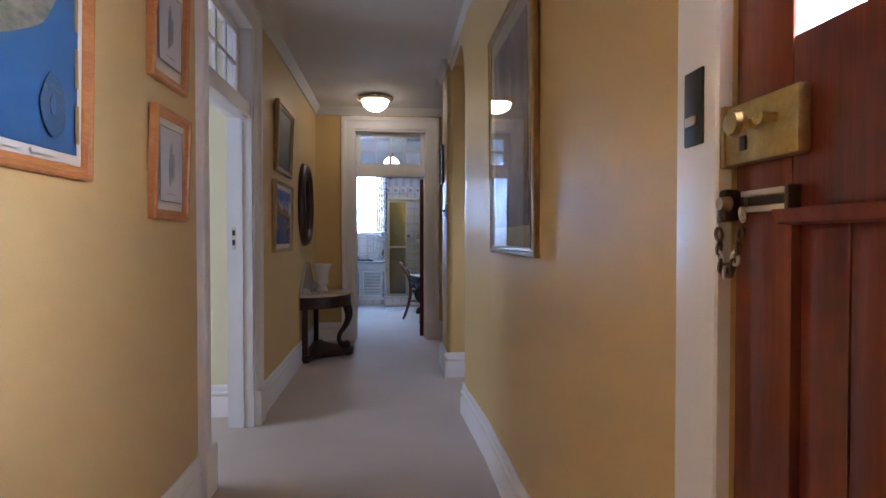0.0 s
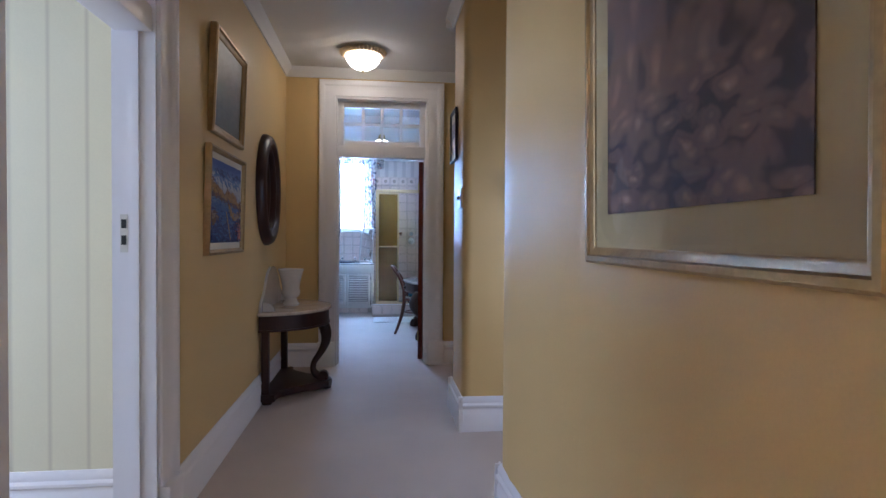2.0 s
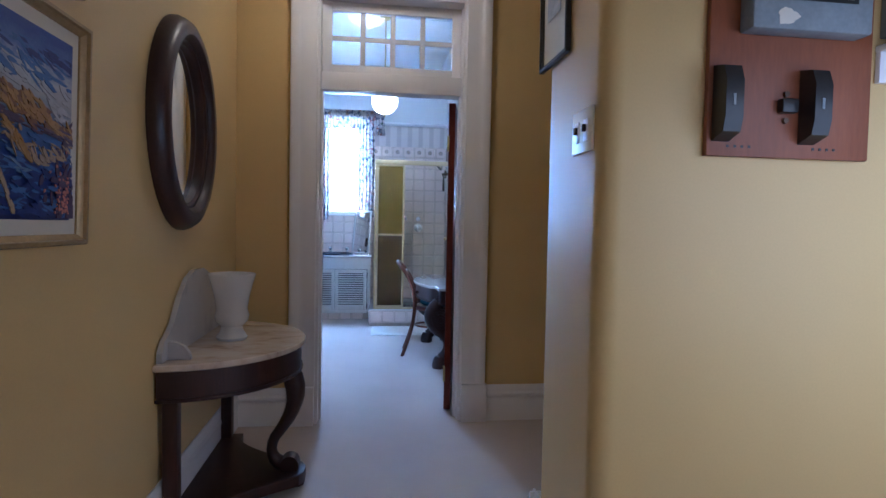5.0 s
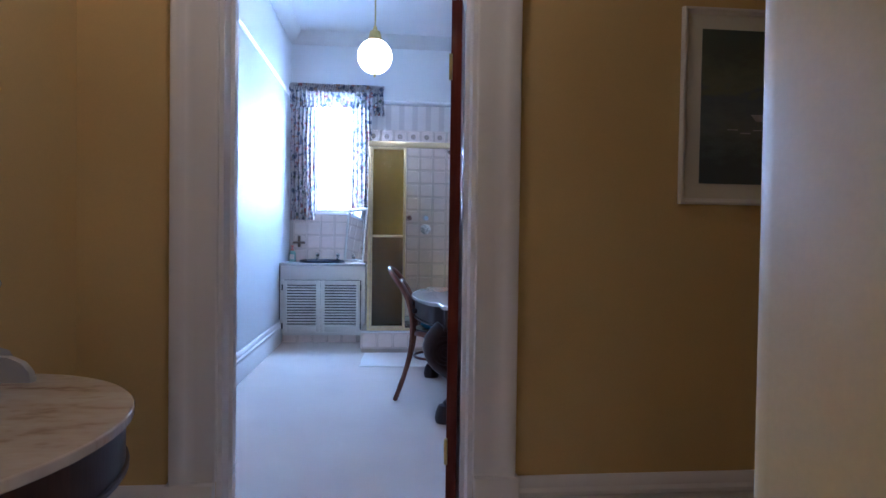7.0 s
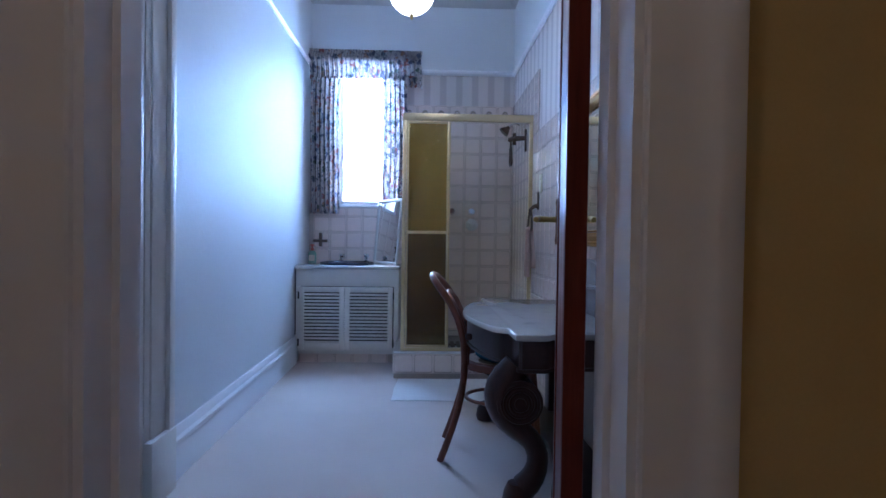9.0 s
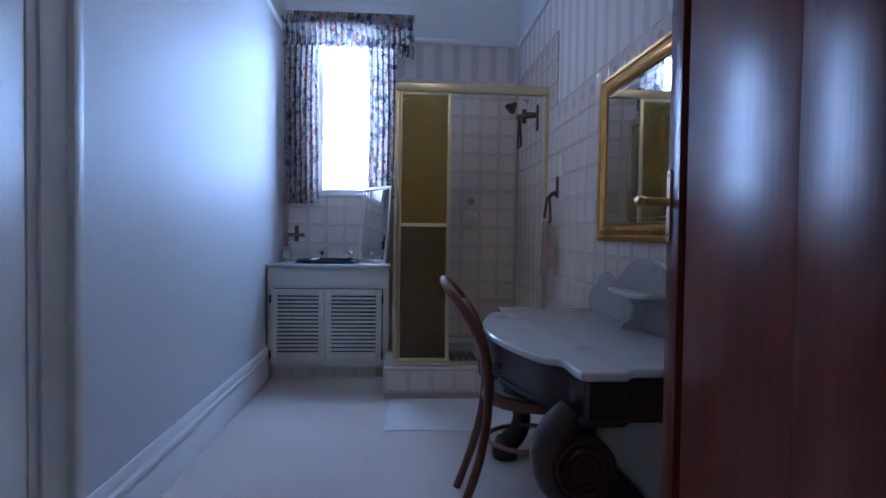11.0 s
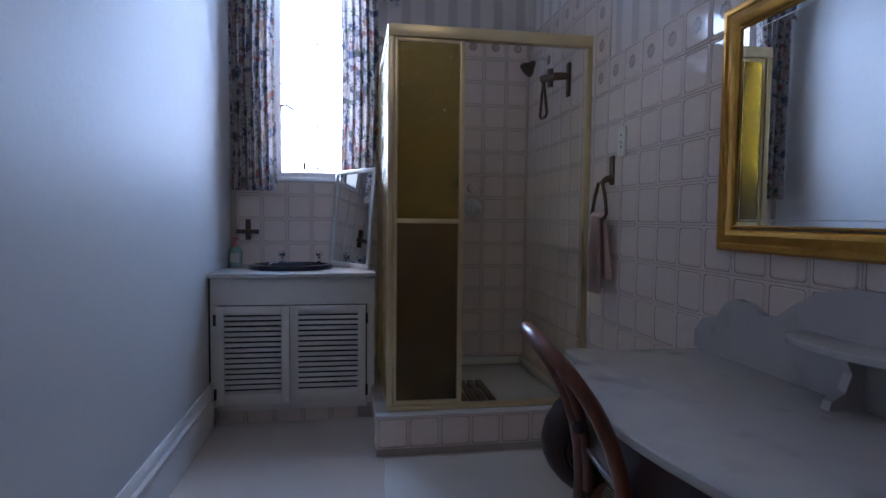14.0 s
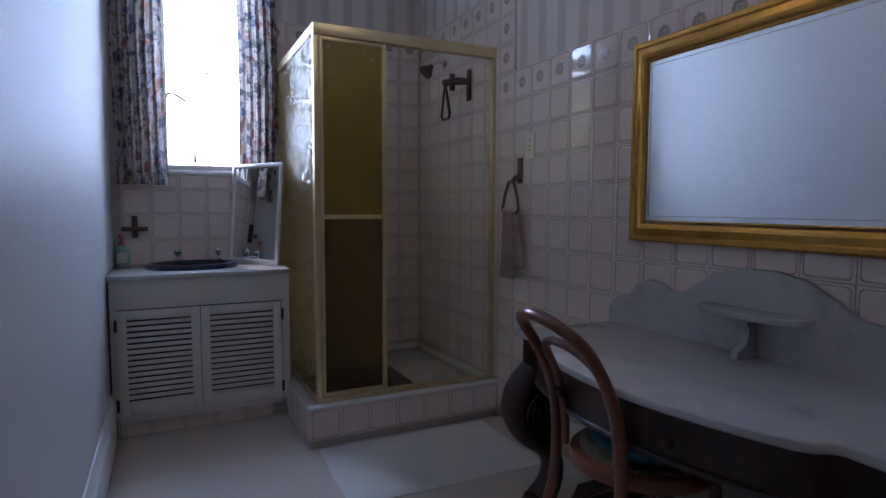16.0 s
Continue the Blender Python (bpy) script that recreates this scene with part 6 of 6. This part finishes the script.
outer = [(back_x(z), -CW - 0.01 * (z < 0.3), z) for z in (0.0, 0.08, 0.16, 0.24, 0.32, 0.40, 0.48, 0.56, 0.62, 0.68, 0.73, 0.77, 0.795)]
arc = [(back_x(0.80 + 0.073 * math.sin(math.pi * k / 16)), -CW * math.cos(math.pi * k / 16), 0.80 + 0.073 * math.sin(math.pi * k / 16)) for k in range(1, 16)]
part("back_hoop", tube(bmesh.new(), outer + arc + [(x, -y, z) for x, y, z in reversed(outer)], 0.0165, 12), M["bent_wood"], ch, "steam-bent hoop that runs into the back legs")
inn = [(back_x(z) + 0.010, -0.126 + 0.012 * (0.72 - z), z) for z in (0.455, 0.52, 0.58, 0.64, 0.69, 0.72)]
iarc = [(back_x(0.73 + 0.062 * math.sin(math.pi * k / 14)) + 0.010, -0.126 * math.cos(math.pi * k / 14), 0.73 + 0.062 * math.sin(math.pi * k / 14)) for k in range(1, 14)]
part("inner_hoop", tube(bmesh.new(), inn + iarc + [(x, -y, z) for x, y, z in reversed(inn)], 0.013, 10), M["bent_wood"], ch)
SEAT = (0.30, 0.0)
part("seat_frame", loop_frame(bmesh.new(), lambda i: [(SEAT[0] + (0.205 - i) * math.cos(2 * math.pi * k / 40), (0.20 - i) * math.sin(2 * math.pi * k / 40)) for k in range(40)],
                              [(0, 0), (-0.004, 0.012), (0, 0.034), (0.03, 0.038), (0.042, 0.03), (0.042, 0)]), M["bent_wood"], ch)
ch.children[-1].matrix_basis = Matrix.Translation((0, 0, 0.425)) @ Euler((radians(-90), 0, 0)).to_matrix().to_4x4()
part("cane_web", lathe(bmesh.new(), [(0.0, 0.444), (0.163, 0.444), (0.166, 0.448), (0.0, 0.448)], (SEAT[0], SEAT[1], 0), 36), M["cane_shade"], ch, "woven cane seat")
cane = bmesh.new()
for k in range(72):
    a = 2 * math.pi * k / 72
    tube(cane, [(SEAT[0] + r * math.cos(a + t), r * math.sin(a + t), z) for r, t, z in ((0.125, 0.10, 0.4495), (0.178, 0.0, 0.4660))], 0.0026, 4)
tagged(part("cane_lacing", cane, M["cane"], ch), kind="stuff")
cu = bmesh.new()
bmesh.ops.create_uvsphere(cu, u_segments=36, v_segments=18, radius=1.0)
for v_ in cu.verts:
    x, y, z = v_.co
    r = math.hypot(x, y)
    v_.co = (x * 0.168, y * 0.162, z * (0.046 - 0.012 * math.exp(-(r / 0.25) ** 2)) + 0.004 * noise.noise(Vector((x, y, z)) * 3))
cus = single("seat_cushion", cu, M["navy"], "round teal cushion on the cane seat", "cushion")
cus.matrix_basis = pose(0.545, 8.965, 0, 0, 0, -6) @ Matrix.Translation((0.325, 0.0, 0.492))
for y in (-0.13, 0.13):
    part("front_leg", tube(bmesh.new(), [(0.43, y, 0.43), (0.45, y * 1.05, 0.25), (0.47, y * 1.12, 0.0)], [0.019, 0.017, 0.012], 12), M["bent_wood"], ch)
part("leg_ring", tube(bmesh.new(), [(0.28 + 0.165 * math.cos(2 * math.pi * k / 32), 0.150 * math.sin(2 * math.pi * k / 32), 0.27) for k in range(32)], 0.009, 8, closed=True), M["bent_wood"], ch)

# ---- bath mat and globe light ----
mt = bmesh.new()
NX, NY = 40, 26
g0 = []
for j in range(NY + 1):
    row = []
    for i in range(NX + 1):
        u, v2 = i / NX, j / NY
        x, y = 0.235 + 0.90 * u + 0.02 * v2 * (1 - u), 9.80 + 0.57 * v2
        edge = min(u, 1 - u, v2, 1 - v2)
        row.append(mt.verts.new((x + 0.004 * math.sin(9 * v2), y + 0.004 * math.sin(11 * u), 0.004 + 0.008 * min(1, edge * 14) + 0.002 * noise.noise((x * 9, y * 9, 0)))))
    g0.append(row)
for r0, r1 in zip(g0, g0[1:]):
    for k in range(NX):
        mt.faces.new((r0[k], r0[k + 1], r1[k + 1], r1[k]))
rim = [g0[0][k] for k in range(NX + 1)] + [g0[j][NX] for j in range(1, NY + 1)] + [g0[NY][k] for k in range(NX - 1, -1, -1)] + [g0[j][0] for j in range(NY - 1, 0, -1)]
low = [mt.verts.new((v_.co.x, v_.co.y, 0.0005)) for v_ in rim]
for k in range(len(rim)):
    mt.faces.new((low[k], low[(k + 1) % len(rim)], rim[(k + 1) % len(rim)], rim[k]))
bmesh.ops.recalc_face_normals(mt, faces=mt.faces)
single("bath_mat", mt, M["mat"], "white cotton bath mat on the carpet", "bath mat")
gl = thing("globe_light", (0.35, 9.45, BATH_H), "lit white glass globe light on a brass chain", "pendant light")
part("ceiling_rose", lathe(bmesh.new(), [(0.0, 0), (0.06, 0), (0.055, -0.02), (0.02, -0.035), (0.0, -0.035)], (0, 0, 0), 24), M["brass"], gl)
part("chain", tube(bmesh.new(), [(0, 0, -0.035), (0, 0, -0.64)], 0.006, 8), M["brass"], gl)
part("cap", lathe(bmesh.new(), [(0.0, -0.62), (0.012, -0.62), (0.02, -0.65), (0.04, -0.66), (0.05, -0.70), (0.058, -0.735), (0.0, -0.735)], (0, 0, 0), 24), M["brass"], gl)
part("globe", lathe(bmesh.new(), [(0.132 * math.sin(math.pi * k / 18), -0.85 + 0.132 * math.cos(math.pi * k / 18)) for k in range(2, 19)], (0, 0, 0), 36), M["lamp_globe"], gl)
part("finial", lathe(bmesh.new(), [(0.0, -0.98), (0.014, -0.98), (0.010, -0.995), (0.004, -1.01), (0.0, -1.012)], (0, 0, 0), 12), M["brass"], gl)

# ---- wall tiles ----
def rounded(s, r, n=3):
    pts = []
    for cx, cz, a0 in ((s - r, s - r, 0), (-s + r, s - r, 90), (-s + r, -s + r, 180), (s - r, -s + r, 270)):
        for k in range(n + 1):
            a = radians(a0 + 90 * k / n)
            pts.append((cx + r * math.cos(a), cz + r * math.sin(a)))
    return pts


def tile_mesh(name, w, h, flower=False):
    """A glazed tile that looks to -y: slab, brown rounded outline, raised middle."""
    bm = bmesh.new()
    x, z = w / 2 - 0.0012, h / 2 - 0.0012
    fx, fz = w / 0.15, h / 0.15
    rings = [([(px * fx, pz * fz) for px, pz in rounded(0.0735, 0.004)], 0.0, 0), ([(px * fx, pz * fz) for px, pz in rounded(0.0735, 0.004)], 0.0055, 0), ([(px * fx, pz * fz) for px, pz in rounded(0.0665, 0.012)], 0.0065, 0),
             ([(px * fx, pz * fz) for px, pz in rounded(0.0640, 0.014)], 0.0058, 1), ([(px * fx, pz * fz) for px, pz in rounded(0.0600, 0.014)], 0.0078, 0)]
    vs = [[bm.verts.new((a, -o, b)) for a, b in ring] for ring, o, _ in rings]
    n = len(vs[0])
    for (r0, r1), (_, _, mi) in zip(zip(vs, vs[1:]), rings[1:]):
        for k in range(n):
            bm.faces.new((r0[k], r0[(k + 1) % n], r1[(k + 1) % n], r1[k])).material_index = mi
    bm.faces.new(vs[-1])
    if flower:
        for k in range(8):
            a = 2 * math.pi * k / 8
            c = (0.020 * math.cos(a), 0.020 * math.sin(a))
            p = [bm.verts.new((c[0] + 0.010 * math.cos(b), -0.0084, c[1] + 0.010 * math.sin(b))) for b in (a + 2 * math.pi * i / 6 for i in range(6))]
            bm.faces.new(p).material_index = 2
        p = [bm.verts.new((0.010 * math.cos(b), -0.0085, 0.010 * math.sin(b))) for b in (2 * math.pi * i / 8 for i in range(8))]
        bm.faces.new(p).material_index = 2
    bmesh.ops.recalc_face_normals(bm, faces=bm.faces)
    for f in bm.faces:
        if f.normal.y > 0.5 and f.material_index == 2:
            f.normal_flip()
    return mesh_of(name, bm, [M["tile"], M["tile_line"], M["tile_flower"]], smooth=8)


def lay(mesh, parent, x, y, z, rz):
    ob = new("tile", mesh)
    ob.parent = parent
    ob.matrix_basis = pose(x, y, z, 0, 0, rz)


PLAIN, FLOWER = tile_mesh("tile", 0.15, 0.15), tile_mesh("flower_tile", 0.15, 0.15, True)
CUT_H = WZ0 - 0.027 - 1.25
CUT = tile_mesh("cut_tile", 0.15, CUT_H)
SMALL = tile_mesh("plinth_tile", 0.15, 0.15)
Z0 = 0.05
# backing of pale grout
structure("tile_backing", B(BE - 0.005, 7.5, 0, BE - 0.0005, BN, 1.85), M["grout"], "pale grout behind the wall tiles")
structure("tile_backing_shower", B(BE - 0.005, 10.27, 1.85, BE - 0.0005, BN, 2.30), M["grout"], "pale grout behind the shower tiles")
structure("tile_backing_north", B(0.20, BN - 0.005, 0, BE - 0.005, BN - 0.0005, 2.30), M["grout"], "pale grout behind the shower's end tiles")
structure("tile_backing_vanity", B(BW, BN - 0.005, 0.78, 0.20, BN - 0.0005, WZ0 - 0.025), M["grout"], "pale grout behind the vanity tiles")
TY = BN - 0.012
cols_e = int((TY - 8.0) / 0.15)
for i in range(cols_e):
    y = TY - 0.075 - 0.15 * i
    shower = y > 10.27
    for j in range(15):
        z = Z0 + 0.075 + 0.15 * j
        edge = shower and y < 10.42
        if shower:
            flower = j == 14 or (edge and j >= 11)
        elif j > 11:
            continue
        else:
            flower = j == 11
        if y < 9.6 and z < 0.5:
            continue
        lay(FLOWER if flower else PLAIN, wall_tiled, BE - 0.005, y, z, -90)
for i in range(7):
    x = BE - 0.012 - 0.075 - 0.15 * i
    for j in range(1, 15):
        if x - 0.075 < 0.205:
            continue
        lay(FLOWER if j == 14 else PLAIN, wall_north, x, BN - 0.005, Z0 + 0.075 + 0.15 * j, 0)
for i in range(6):
    for j in range(5, 9):
        x, z = -0.515 + 0.15 * i, Z0 + 0.075 + 0.15 * j
        if x > 0.3:
            continue
        if z > WZ0 - 0.06 and -0.40 < x < 0.2:
            lay(CUT, wall_north, x, BN - 0.005, z - 0.075 + CUT_H / 2, 0)
            continue
        lay(PLAIN, wall_north, x, BN - 0.005, z, 0)
for i in range(7):
    t_ = new("tile", SMALL)
    t_.parent = plinth
    t_.matrix_basis = Matrix.Translation((-0.75, -10.9, 0)) @ pose(0.222 + 0.075 + 0.148 * i, 10.40, 0.112, 0, 0, 0)
for i in range(7):
    t_ = new("tile", SMALL)
    t_.parent = plinth
    t_.matrix_basis = Matrix.Translation((-0.75, -10.9, 0)) @ pose(0.222, 10.40 + 0.075 + 0.148 * i, 0.112, 0, 0, -90)
for i in range(5):
    t_ = new("tile", SMALL)
    t_.parent = van
    t_.matrix_basis = Matrix.Translation((-(VX0 + VX1) / 2, -11.19, 0)) @ pose(-0.53 + 0.15 * i, VY + 0.05, 0.02, 0, 0, 0)
